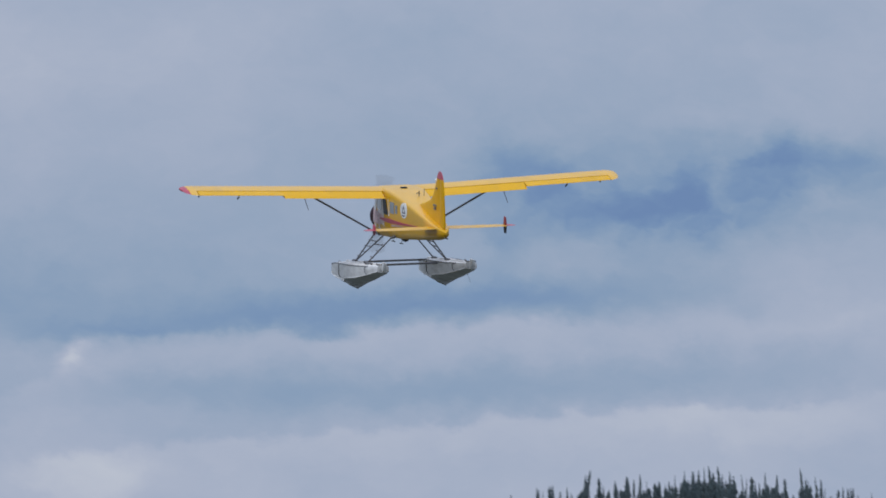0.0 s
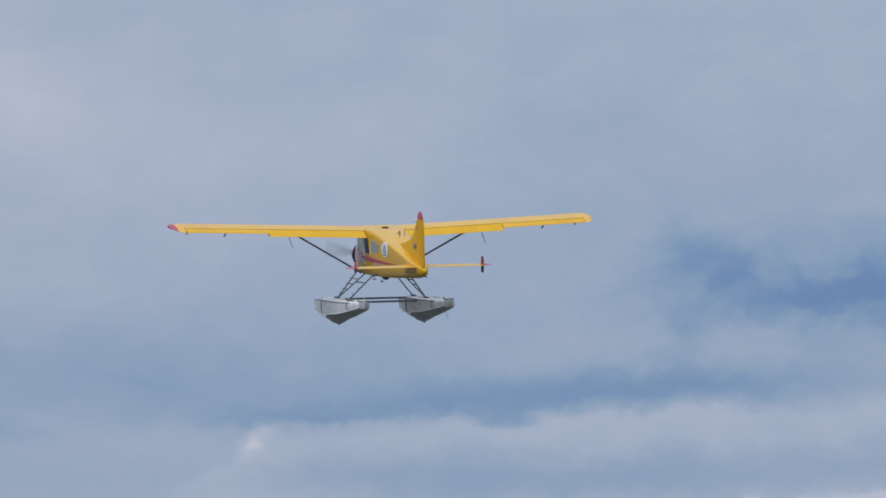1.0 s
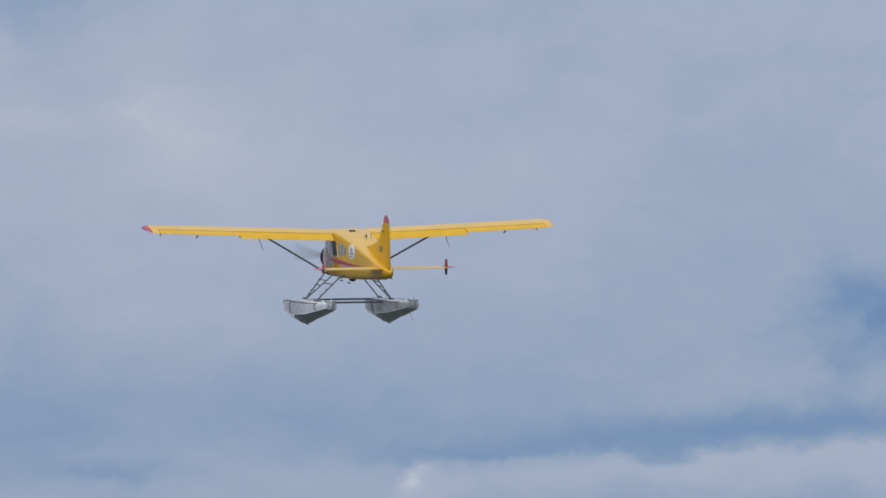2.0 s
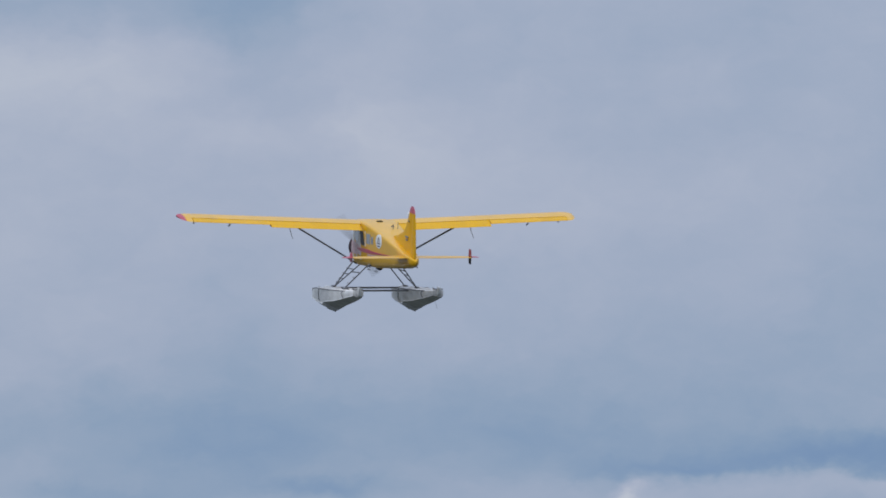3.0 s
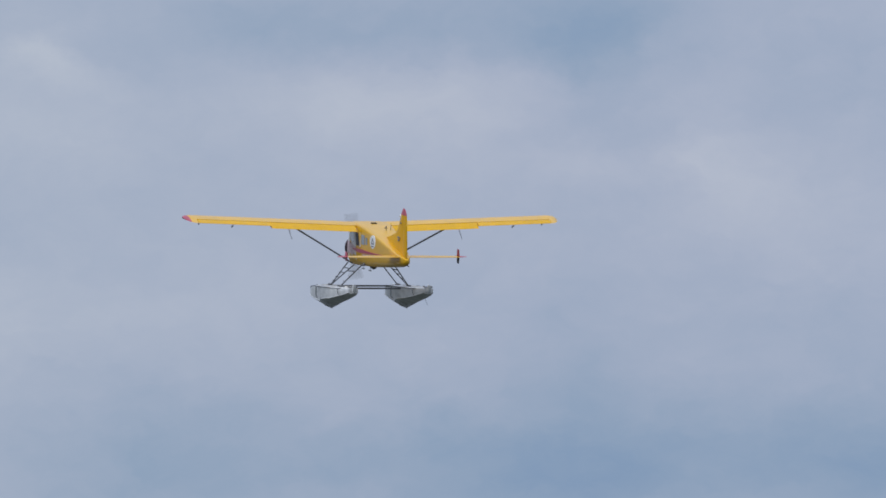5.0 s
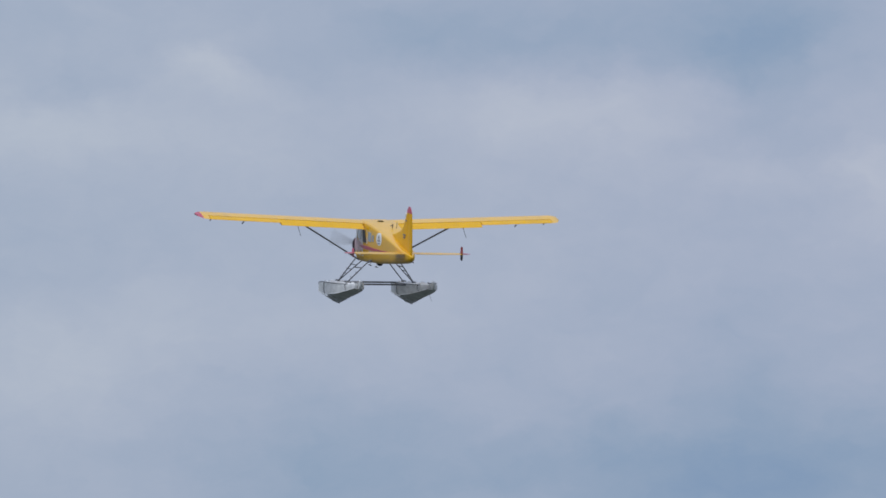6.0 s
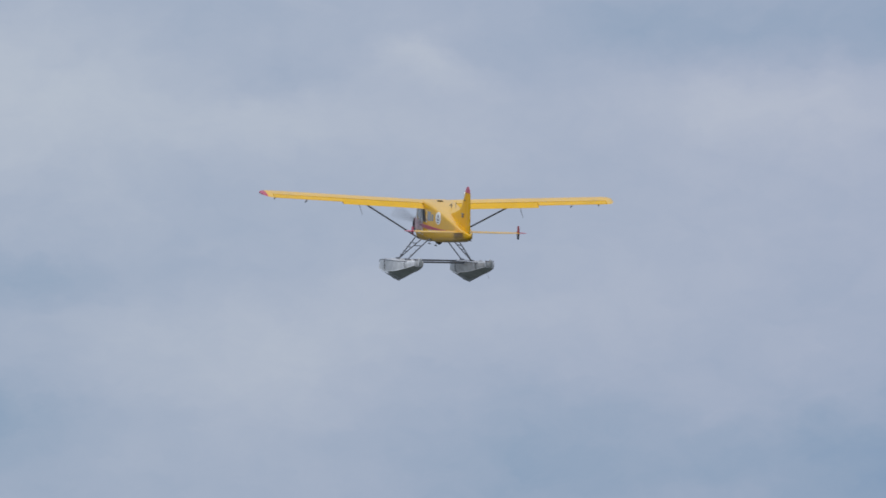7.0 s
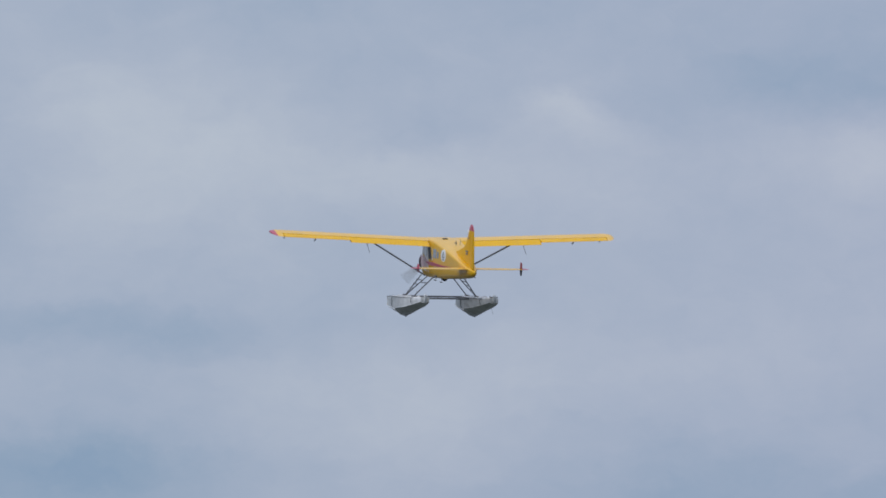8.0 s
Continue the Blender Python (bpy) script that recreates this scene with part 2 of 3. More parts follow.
YELLOW = material("yellow_paint", (0.74, 0.40, 0.005), 0.42, spec=0.12, coat=0.08, vary=0.06, scale=1.2, bump=0.004, grain=14, dirt=0.22, dirt_color=(0.42, 0.24, 0.05))
GLOSSY = material("glossy_yellow_paint", (0.74, 0.405, 0.010), 0.34, spec=0.18, coat=0.4, vary=0.05, scale=1.2, bump=0.003, grain=14, dirt=0.25, dirt_color=(0.42, 0.26, 0.07))
RED = material("red_paint", (0.46, 0.045, 0.085), 0.4, coat=0.2, vary=0.1, bump=0.003, dirt=0.2)
MAROON = material("maroon_paint", (0.028, 0.006, 0.010), 0.6, spec=0.15, coat=0.0, vary=0.12, bump=0.003)
FLOAT_GREY = material("grey_float_paint", (0.74, 0.74, 0.74), 0.55, spec=0.2, vary=0.12, scale=1.6, bump=0.006, grain=20, dirt=0.4, dirt_color=(0.22, 0.22, 0.20))
# Darker bluish grey for the float bottoms: underside shade put into the colour
BOTTOM = material("shade_toned_float_bottom", (0.50, 0.51, 0.53), 0.5, vary=0.15, scale=2.0, bump=0.006, grain=20, dirt=0.4, dirt_color=(0.12, 0.12, 0.11))
STEEL = material("dark_steel_tube", (0.17, 0.17, 0.178), 0.5, metal=0.3, vary=0.2, bump=0.003)
GAP_SHADE = material("hinge_shade", (0.15, 0.115, 0.06), 0.8, vary=0.3, scale=3.0, bump=0.003)
FINLET_SHADE = material("finlet_shade_blue", (0.035, 0.04, 0.07), 0.45, vary=0.1, bump=0.002)
BLACK = material("black_rubber", (0.02, 0.02, 0.022), 0.6, vary=0.2, bump=0.003)
WHITE = material("white_paint", (0.84, 0.84, 0.84), 0.4, vary=0.05, bump=0.003)
INK = material("dark_blue_ink", (0.05, 0.05, 0.10), 0.5, vary=0.1, bump=0.002)
FADED = material("faded_red_paint", (0.64, 0.42, 0.43), 0.45, vary=0.3, scale=3.0, bump=0.003, dirt=0.9, dirt_color=(0.74, 0.66, 0.64))
MARK = material("grey_ink", (0.22, 0.22, 0.25), 0.5, vary=0.1, bump=0.002)
DARKRED = material("darker_red_tone", (0.24, 0.03, 0.05), 0.4, vary=0.1, bump=0.002)
LIGHTBAND = material("pale_grey_door_paint", (0.80, 0.76, 0.76), 0.4, vary=0.08, bump=0.003)
BLADE = material("grey_propeller_paint", (0.26, 0.265, 0.28), 0.45, vary=0.15, bump=0.002)
ENGINE = material("engine_metal", (0.12, 0.12, 0.12), 0.5, metal=0.7, vary=0.3, bump=0.01)
# Needle green lifted towards blue-grey, carrying the distance's haze in the colour
NEEDLE = material("hazed_spruce_needles", (0.085, 0.118, 0.128), 0.75, vary=0.25, scale=1.3, bump=0.03, grain=25)
BARK = material("spruce_bark", (0.11, 0.085, 0.065), 0.9, vary=0.3, scale=4, bump=0.02)
EARTH = material("forest_ground", (0.058, 0.064, 0.05), 0.9, vary=0.4, scale=0.02, bump=0.1, grain=0.7)


# Opaque panes: the sky seen through the cabin is put into their grey
CABIN = material("sky_toned_pane", (0.44, 0.46, 0.49), 0.15, coat=0.4, vary=0.12, scale=3, bump=0.0005)
DIM_PANE = material("dim_sky_pane", (0.26, 0.275, 0.29), 0.15, coat=0.4, vary=0.12, scale=3, bump=0.0005)
# Matte black sheet painted as the unlit cabin behind the open window
DARK_INSIDE = material("dark_inside_black", (0.012, 0.012, 0.016), 0.45, coat=0.0, vary=0.3, scale=3, bump=0.0005)


# ---- building helpers ----
def part(name, bm, mat, parent, label="", smooth=True, sharp=35):
    bmesh.ops.recalc_face_normals(bm, faces=bm.faces)
    me = bpy.data.meshes.new(name)
    bm.to_mesh(me)
    bm.free()
    me.materials.append(mat)
    if smooth:
        me.shade_smooth()
        me.set_sharp_from_angle(angle=radians(sharp))
    ob = new(name, me)
    ob.parent = parent
    if label:
        ob["label"] = label
    return ob


def loft(rings, caps=True, closed=True):
    bm = bmesh.new()
    vs = [[bm.verts.new(c) for c in r] for r in rings]
    n = len(vs[0])
    for a, b in zip(vs, vs[1:]):
        for i in range(n if closed else n - 1):
            j = (i + 1) % n
            bm.faces.new((a[i], a[j], b[j], b[i]))
    if caps:
        bm.faces.new(vs[0]), bm.faces.new(vs[-1])
    return bm


def join(*bms):
    out = bmesh.new()
    for b in bms:
        me = bpy.data.meshes.new("tmp")
        b.to_mesh(me)
        b.free()
        out.from_mesh(me)
        bpy.data.meshes.remove(me)
    return out


def tube(a, b, r, r2=None, flat=1.0, n=10):
    """A bar from a to b; flat below 1 thins it across the line of flight."""
    a, b = Vector(a), Vector(b)
    d = (b - a).normalized()
    f = Vector((0, 1, 0))
    f = (f - d * f.dot(d))
    f = f.normalized() if f.length > 0.2 else Vector((1, 0, 0))
    s = d.cross(f)
    rings = []
    for c, rad in ((a, r), (b, r2 or r)):
        rings.append([c + f * (math.cos(i * 2 * math.pi / n) * rad) + s * (math.sin(i * 2 * math.pi / n) * rad * flat) for i in range(n)])
    return loft(rings)


def slab(x0, x1, y0, y1, z0, z1, bevel=0.01):
    bm = bmesh.new()
    bmesh.ops.create_cube(bm, size=1)
    for v in bm.verts:
        v.co = ((x0 + x1) / 2 + v.co.x * (x1 - x0), (y0 + y1) / 2 + v.co.y * (y1 - y0), (z0 + z1) / 2 + v.co.z * (z1 - z0))
    bmesh.ops.bevel(bm, geom=bm.edges[:], offset=bevel, segments=2, affect="EDGES")
    return bm


def turned(profile, n=36, axis_z=0.0):
    """Turns (y, radius) pairs about the line of flight."""
    return loft([[(r * math.cos(i * 2 * math.pi / n), y, axis_z + r * math.sin(i * 2 * math.pi / n)) for i in range(n)] for y, r in profile])


# ---- the floatplane: x to its right wing, y to its nose, z up; its origin in the wing's root ----
THRUST_Z = -1.12
BODY = [  # y, half width, top, bottom, squareness
    (1.45, 0.46, -0.66, -1.57, 2.2), (1.15, 0.52, -0.57, -1.64, 2.6), (0.80, 0.60, -0.36, -1.67, 3.2), (0.30, 0.66, 0.07, -1.63, 4.6),
    (-0.5, 0.67, 0.10, -1.58, 5.0), (-1.2, 0.66, 0.095, -1.52, 5.0), (-2.0, 0.60, 0.02, -1.47, 4.8), (-3.4, 0.48, -0.17, -1.33, 4.4),
    (-4.6, 0.37, -0.37, -1.20, 4.0), (-5.6, 0.28, -0.54, -1.09, 3.4), (-6.2, 0.19, -0.62, -0.98, 2.8), (-6.40, 0.12, -0.67, -0.92, 2.4), (-6.52, 0.02, -0.74, -0.82, 2.0)]


def body_at(y):
    rows = sorted(BODY)
    ys = [r[0] for r in rows]
    return [float(np.interp(y, ys, [r[k] for r in rows])) for k in range(1, 5)]


def body_ring(y, n=40, grow=0.0):
    w, top, bot, sq = body_at(y)
    out = []
    for i in range(n):
        a = 2 * math.pi * i / n
        c, s = math.cos(a), math.sin(a)
        sq = body_at(y)[3] * (2.3 if s > 0 and y < 0.5 else 0.8 if y < 0.5 else 1.0)
        out.append(((w + grow) * math.copysign(abs(c) ** (2 / sq), c), y, (top + bot) / 2 + ((top - bot) / 2 + grow) * math.copysign(abs(s) ** (2 / sq), s)))
    return out


def side_x(y, z):
    w, top, bot, sq = body_at(y)
    sq *= 1.0 if y >= 0.5 else 2.3 if z > (top + bot) / 2 else 0.8
    h = min(0.999, abs(z - (top + bot) / 2) / ((top - bot) / 2))
    return w * (1 - h ** sq) ** (1 / sq)


def on_side(outline, side, proud=0.006, steps=5):
    """A thin sheet that follows the body's side; outline gives (y, z) pairs, low edge then high edge, of equal number."""
    k = len(outline) // 2
    low, high = outline[:k], outline[k:]
    bm = bmesh.new()
    grid, back = [], []
    for (y0, z0), (y1, z1) in zip(low, high):
        col, colb = [], []
        for j in range(steps + 1):
            f = j / steps
            y, z = y0 + (y1 - y0) * f, z0 + (z1 - z0) * f
            col.append(bm.verts.new((side * (side_x(y, z) + proud), y, z)))
            colb.append(bm.verts.new((side * (side_x(y, z) - 0.02), y, z)))
        grid.append(col), back.append(colb)
    for g in (grid, back):
        for a, b in zip(g, g[1:]):
            for j in range(steps):
                bm.faces.new((a[j], a[j + 1], b[j + 1], b[j]))
    for a, b in zip(range(k - 1), range(1, k)):
        for j in (0, steps):
            bm.faces.new((grid[a][j], grid[b][j], back[b][j], back[a][j]))
    for a in (0, k - 1):
        for j in range(steps):
            bm.faces.new((grid[a][j], grid[a][j + 1], back[a][j + 1], back[a][j]))
    return bm


def disc_on_side(y, z, ry, rz, side, proud, n=28, k=3):
    bm = bmesh.new()
    def at(yy, zz, deep=0.0):
        return bm.verts.new((side * (side_x(yy, zz) + proud - deep), yy, zz))
    centre = at(y, z)
    rings = [[at(y + ry * f / k * math.cos(i * 2 * math.pi / n), z + rz * f / k * math.sin(i * 2 * math.pi / n)) for i in range(n)] for f in range(1, k + 1)]
    rings.append([at(y + ry * math.cos(i * 2 * math.pi / n), z + rz * math.sin(i * 2 * math.pi / n), 0.02) for i in range(n)])
    for i in range(n):
        bm.faces.new((centre, rings[0][i], rings[0][(i + 1) % n]))
        for a, b in zip(rings, rings[1:]):
            bm.faces.new((a[i], a[(i + 1) % n], b[(i + 1) % n], b[i]))
    return bm


WING_LE, CHORD, HINGE = 0.42, 1.59, -0.73
DIHEDRAL = math.tan(radians(2.22))
WING_Z = -0.075
INCIDENCE = 0.045


def pitched(ring):
    return [(x, y, z + y * INCIDENCE) for x, y, z in ring]


def foil(x, side, le, te, thick, z, n=12, cut=None, camber=0.03):
    """One wing section from leading to trailing edge; cut: the y at which it ends."""
    up, low = [], []
    c = le - te
    end = 1.0 if cut is None else (le - cut) / c
    for i in range(n + 1):
        f = end * (1 - math.cos(math.pi * i / n)) / 2 if cut is None else end * (i / n) ** 1.6
        t = 5 * thick * (0.2969 * math.sqrt(f) - 0.126 * f - 0.3516 * f * f + 0.2843 * f ** 3 - 0.1036 * f ** 4) * c
        m = camber * c * 4 * f * (1 - f)
        up.append((side * x, le - f * c, z + m + t))
        low.append((side * x, le - f * c, z + m - t))
    return up + low[:0:-1]


def wing_half(plane, side):
    rings = []
    for x in (0.0, 0.66, 2.2, 3.8, 5.4, 6.96):
        rings.append(pitched(foil(x, side, WING_LE, WING_LE - CHORD, 0.12, WING_Z + x * DIHEDRAL, cut=HINGE)))
    wing = part("wing", loft(rings), GLOSSY, plane, "yellow painted metal wing with a dark hinge line")
    # closed tip, rounded in plan
    rings = []
    for i in range(9):
        f = i / 8
        x = 6.96 + 0.40 * math.sin(f * math.pi / 2)
        s = max(0.12, math.cos(f * math.pi / 2) ** 0.8)
        mid = WING_LE - CHORD * 0.30
        rings.append(pitched(foil(x, side, mid + CHORD * 0.30 * s, mid - CHORD * 0.70 * s, 0.12 if f < 0.9 else 0.15, WING_Z + x * DIHEDRAL + 0.035 * f * f, camber=0.03 * s)))
    tip = part("wing_tip", loft(rings), GLOSSY, wing, "red edged rounded wing tip" if side < 0 else "yellow rounded wing tip")
    if side < 0:
        tip.data.materials.append(RED)
        tip.data.materials.append(DARKRED)
        # faces turned down take a darker red, the tip's underside shade painted in
        for face in tip.data.polygons:
            if face.center.x < -7.17 or (face.normal.z < 0.1 and face.center.x < -6.98):
                face.material_index = 2 if face.normal.z < 0.1 else 1

    def control(name, x0, x1, droop, chord, label):
        rings = []
        for x in (x0, (x0 + x1) / 2, x1):
            z = WING_Z + 0.016 + x * DIHEDRAL + HINGE * INCIDENCE
            prof = []
            for f, t in ((0.0, 0.055), (0.04, 0.066), (0.35, 0.045), (0.97, 0.006), (1.0, 0.002)):
                prof.append((f, t))
            up = [(f, t) for f, t in prof]
            low = [(f, -t) for f, t in reversed(prof)]
            ring = []
            c, s = math.cos(radians(droop)), math.sin(radians(droop))
            for f, t in up + low:
                dy, dz = -f * chord, t - 0.02 * f
                ring.append((side * x, HINGE - 0.028 + dy * c + dz * s, z + dy * s + dz * c))
            rings.append(ring)
        return part(name, loft(rings), YELLOW, wing, label)

    # solid brown bar along the hinge, coloured as the shade inside the gap
    gap = [[(side * x, HINGE + dy, WING_Z + HINGE * INCIDENCE + x * DIHEDRAL + dz) for dy, dz in ((-0.004, 0.072), (-0.030, 0.072), (-0.030, 0.0), (-0.004, 0.0))] for x in (0.70, 6.95)]
    part("hinge_gap", loft(gap), GAP_SHADE, wing, "dark bar painted as the shade in the hinge gap")
    control("flap", 0.72, 4.085, 11.5, 0.50, "yellow wing flap lowered a little")
    aileron = control("aileron", 4.10, 6.94, 1.5, 0.44, "yellow aileron")
    # hinge arms and mass balance under the aileron, whip under the flap
    for x, drop, lean in ((5.54, 0.12, 0.12), (6.93 if side < 0 else 6.62, 0.07, 0.02)):
        z = x * DIHEDRAL - 0.07
        part("hinge_arm", join(tube((side * x, HINGE - 0.05, z), (side * x - lean * 0.4, HINGE - 0.30, z - drop), 0.016), tube((side * x - lean * 0.4, HINGE - 0.30, z - drop), (side * x - lean, HINGE - 0.34, z - drop - 0.05), 0.024)), STEEL, wing, "small dark hinge arm")
    part("whip_antenna", join(tube((side * 3.36, -0.8, 0.0), (side * 3.36 + 0.03, -0.98, -0.24), 0.012), tube((side * 3.36 + 0.03, -0.98, -0.24), (side * 3.36 + 0.09, -1.12, -0.48), 0.010)), STEEL, wing, "thin dark hanging rod")
    part("wing_strut", tube((side * 0.60, 0.05, -1.52), (side * 3.2, -0.45, 0.0), 0.045, 0.045, flat=0.7), STEEL, plane, "dark streamlined wing strut")
    part("strut_fairing", tube((side * 3.02, -0.41, -0.08), (side * 3.24, -0.46, 0.06), 0.075, 0.09, flat=0.7), YELLOW, wing)
    return wing


def tail(plane):
    def plate(rows, thick):
        """Upright surface: rows of (z, front y, back y)."""
        rings = []
        for z, yf, yb, t in rows:
            ring = []
            for f, h in ((0, 0.05), (0.1, 0.75), (0.35, 1.0), (0.75, 0.75), (1.0, 0.3)):
                ring.append((h * t * thick / 2, yf + (yb - yf) * f, z))
            for f, h in ((1.0, 0.3), (0.75, 0.75), (0.35, 1.0), (0.1, 0.75), (0, 0.05)):
                ring.append((-h * t * thick / 2, yf + (yb - yf) * f, z))
            rings.append(ring)
        return loft(rings)

    fin = part("fin", plate([(-0.62, -2.9, -5.86, 1.7), (-0.16, -3.1, -5.88, 1.45), (-0.06, -3.75, -5.885, 1.2), (0.03, -4.12, -5.89, 1.15), (0.13, -4.55, -5.895, 1.0), (0.32, -4.95, -5.90, 0.85), (0.72, -5.34, -5.92, 0.75), (0.94, -5.45, -5.92, 0.68)], 0.15), YELLOW, plane, "yellow upright tail fin")
    part("fin_tip", plate([(0.943, -5.45, -6.23, 0.68), (1.05, -5.53, -6.17, 0.58), (1.13, -5.62, -6.08, 0.42), (1.19, -5.72, -5.96, 0.18)], 0.15), RED, fin, "red painted fin tip")
    rud = part("rudder", plate([(-0.64, -5.90, -6.42, 0.9), (-0.5, -5.90, -6.44, 0.9), (0.0, -5.92, -6.40, 0.8), (0.5, -5.94, -6.33, 0.7), (0.938, -5.94, -6.24, 0.62)], 0.16), YELLOW, plane, "yellow rudder")
    for y, z, hh in ((-5.26, 0.03, 0.03), (-5.38, 0.03, 0.03), (-5.50, 0.03, 0.03), (-5.32, -0.07, 0.03), (-5.44, -0.07, 0.03), (-5.64, 0.62, 0.025)):
        for sd in (-1, 1):
            part("marking", slab(sd * 0.080 - 0.016, sd * 0.080 + 0.016, y - 0.055, y + 0.055, z - hh, z + hh, 0.002), MARK, fin, "grey marking bar")
    part("beacon", join(turned([(-5.36, 0.01), (-5.38, 0.06), (-5.47, 0.085), (-5.56, 0.06), (-5.58, 0.005)], 14, 0.86)), WHITE, fin, "small white beacon lamp")
    for v in fin.children[-1].data.vertices:
        v.co.x -= 0.07
    tilt = lambda ring: [(x, y, z - (y + 5.8) * 0.06) for x, y, z in ring]
    for side in (-1, 1):
        rings = []
        for x, le, te in ((0.08, -5.02, -5.80), (1.2, -5.13, -5.80), (2.0, -5.24, -5.80), (2.18, -5.28, -5.80)):
            rings.append(tilt(foil(x, side, le, te, 0.085, -0.67, camber=0.0)))
        stab = part("tailplane", loft(rings), GLOSSY, plane, "yellow horizontal tailplane")
        rings = [tilt(foil(x, side, le, te, 0.09, -0.67, camber=0.0)) for x, le, te in ((2.19, -5.28, -6.0), (2.40, -5.40, -5.95), (2.52, -5.60, -5.85))]
        part("tailplane_tip", loft(rings), RED, stab, "red tailplane tip")
        rings = [tilt(foil(x, side, -5.825, te, 0.10, -0.675, camber=0.0)) for x, te in ((0.22, -6.16), (0.5, -6.28), (1.6, -6.24), (2.17, -6.12))]
        part("elevator", loft(rings), GLOSSY, stab, "yellow elevator")
        h = 0.17 if side < 0 else 0.27
        # the right finlet's foot is blue-black: shade on its lower half, as colour
        for name, zs, mat, lab in (("finlet", (0.0, 0.8, 1.0), RED if side < 0 else DARKRED, "small red upright finlet at the tailplane's end"), ("finlet_foot", (0.0, -0.8, -1.0), RED if side < 0 else FINLET_SHADE, "lower half of the finlet")):
            bm = plate([(-0.66 + h * f, -5.50 - 0.05 * abs(f), -5.90 + 0.06 * abs(f), 1.0 if abs(f) < 0.9 else 0.5) for f in zs], 0.045)
            for v in bm.verts:
                v.co.x += side * 2.2
            part(name, bm, mat, stab, lab)
    return fin


def float_hull(plane, side):
    X = side * 1.48
    secs = [(2.38, 0.05, -2.92, -2.95, -2.98), (2.2, 0.17, -2.82, -2.93, -3.03), (1.9, 0.30, -2.71, -2.91, -3.10), (1.35, 0.42, -2.58, -2.91, -3.18), (0.6, 0.475, -2.48, -2.92, -3.21), (-0.55, 0.48, -2.40, -2.92, -3.19),
            (-0.57, 0.47, -2.40, -2.84, -3.08), (-1.9, 0.42, -2.30, -2.67, -2.85), (-3.1, 0.31, -2.19, -2.44, -2.53), (-3.95, 0.19, -2.11, -2.25, -2.30)]
    deck = lambda y: float(np.interp(-y, [-r[0] for r in secs], [r[2] for r in secs])) + 0.06
    rings = []
    for y, hb, d, c, k in secs:
        rings.append([(X + p * hb, y, z) for p, z in ((0, d + 0.06), (0.55, d + 0.052), (0.94, d + 0.03), (1.0, d - 0.005), (1.015, (d + c) / 2), (1.0, c + 0.03), (1.04, c), (0.5, (c + k) / 2 - 0.015), (0.06, k + 0.01), (0, k),
                                                  (-0.06, k + 0.01), (-0.5, (c + k) / 2 - 0.015), (-1.04, c), (-1.0, c + 0.03), (-1.015, (d + c) / 2), (-1.0, d - 0.005), (-0.94, d + 0.03), (-0.55, d + 0.052))])
    hull = part("float", loft(rings), FLOAT_GREY, plane, "pale grey aluminium float, its stepped vee bottom painted darker as shade", sharp=22)
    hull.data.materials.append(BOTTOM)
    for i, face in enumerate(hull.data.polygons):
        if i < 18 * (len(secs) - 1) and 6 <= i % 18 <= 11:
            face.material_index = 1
    part("bow_bumper", turned([(2.33, 0.02), (2.36, 0.06), (2.41, 0.07), (2.45, 0.045), (2.47, 0.01)], 14, -2.95), BLACK, hull, "black rubber bow bumper")
    for v in hull.children[-1].data.vertices:
        v.co.x += X
    # keel and chine rails
    part("keel_strip", join(tube((X, 1.9, -3.10), (X, 0.6, -3.215), 0.018), tube((X, 0.6, -3.215), (X, -0.53, -3.20), 0.018)), STEEL, hull)
    for s in (-1, 1):
        part("chine_rail", tube((X + s * 0.475, 0.6, -2.92), (X + s * 0.485, -0.54, -2.92), 0.02), FLOAT_GREY, hull)
        edge = [(X + s * hb * 0.985, y, d + 0.02) for y, hb, d, c, k in secs if -3.5 < y < 2.0 and y != -0.57]
        part("gunwale", join(*[tube(a, b, 0.017) for a, b in zip(edge, edge[1:])]), STEEL, hull, "dark rubbing strip along the deck's edge")
    # raised water rudder at the stern
    blade = [[(X + dx, y, z) for y, z in ((-3.95, -2.28), (-4.12, -2.24), (-4.22, -2.06), (-4.22, -1.95), (-4.16, -1.95), (-3.95, -2.06))] for dx in (-0.05, 0.05)]
    part("water_rudder", loft(blade), FLOAT_GREY, hull, "grey water rudder, lifted")
    part("rudder_post", tube((X, -3.96, -2.30), (X, -3.96, -1.94), 0.035), FLOAT_GREY, hull)
    part("rudder_tiller", tube((X - 0.17, -3.93, -2.03), (X + 0.17, -3.93, -2.03), 0.022), STEEL, hull)
    part("stern_block", slab(X - 0.15, X + 0.15, -3.985, -3.75, -2.22, -2.045, 0.03), FLOAT_GREY, hull)
    # hatches, cleats, mooring line
    for y in (1.9, 1.2, -0.45, -1.9, -2.5, -3.1):
        part("hatch", turned([(0.0, 0.09), (0.012, 0.10), (0.024, 0.09), (0.026, 0.02)], 16), FLOAT_GREY, hull).matrix_basis = pose(X - side * 0.1, y, deck(y) + 0.012, 90, 0, 0)
    for y in (1.6, -2.8, -3.55):
        z = deck(y) - 0.02
        part("cleat", join(tube((X + side * 0.1, y - 0.10, z + 0.06), (X + side * 0.1, y + 0.10, z + 0.06), 0.018), tube((X + side * 0.1, y - 0.04, z - 0.03), (X + side * 0.1, y - 0.04, z + 0.06), 0.015), tube((X + side * 0.1, y + 0.04, z - 0.03), (X + side * 0.1, y + 0.04, z + 0.06), 0.015)), STEEL, hull, "dark mooring cleat")
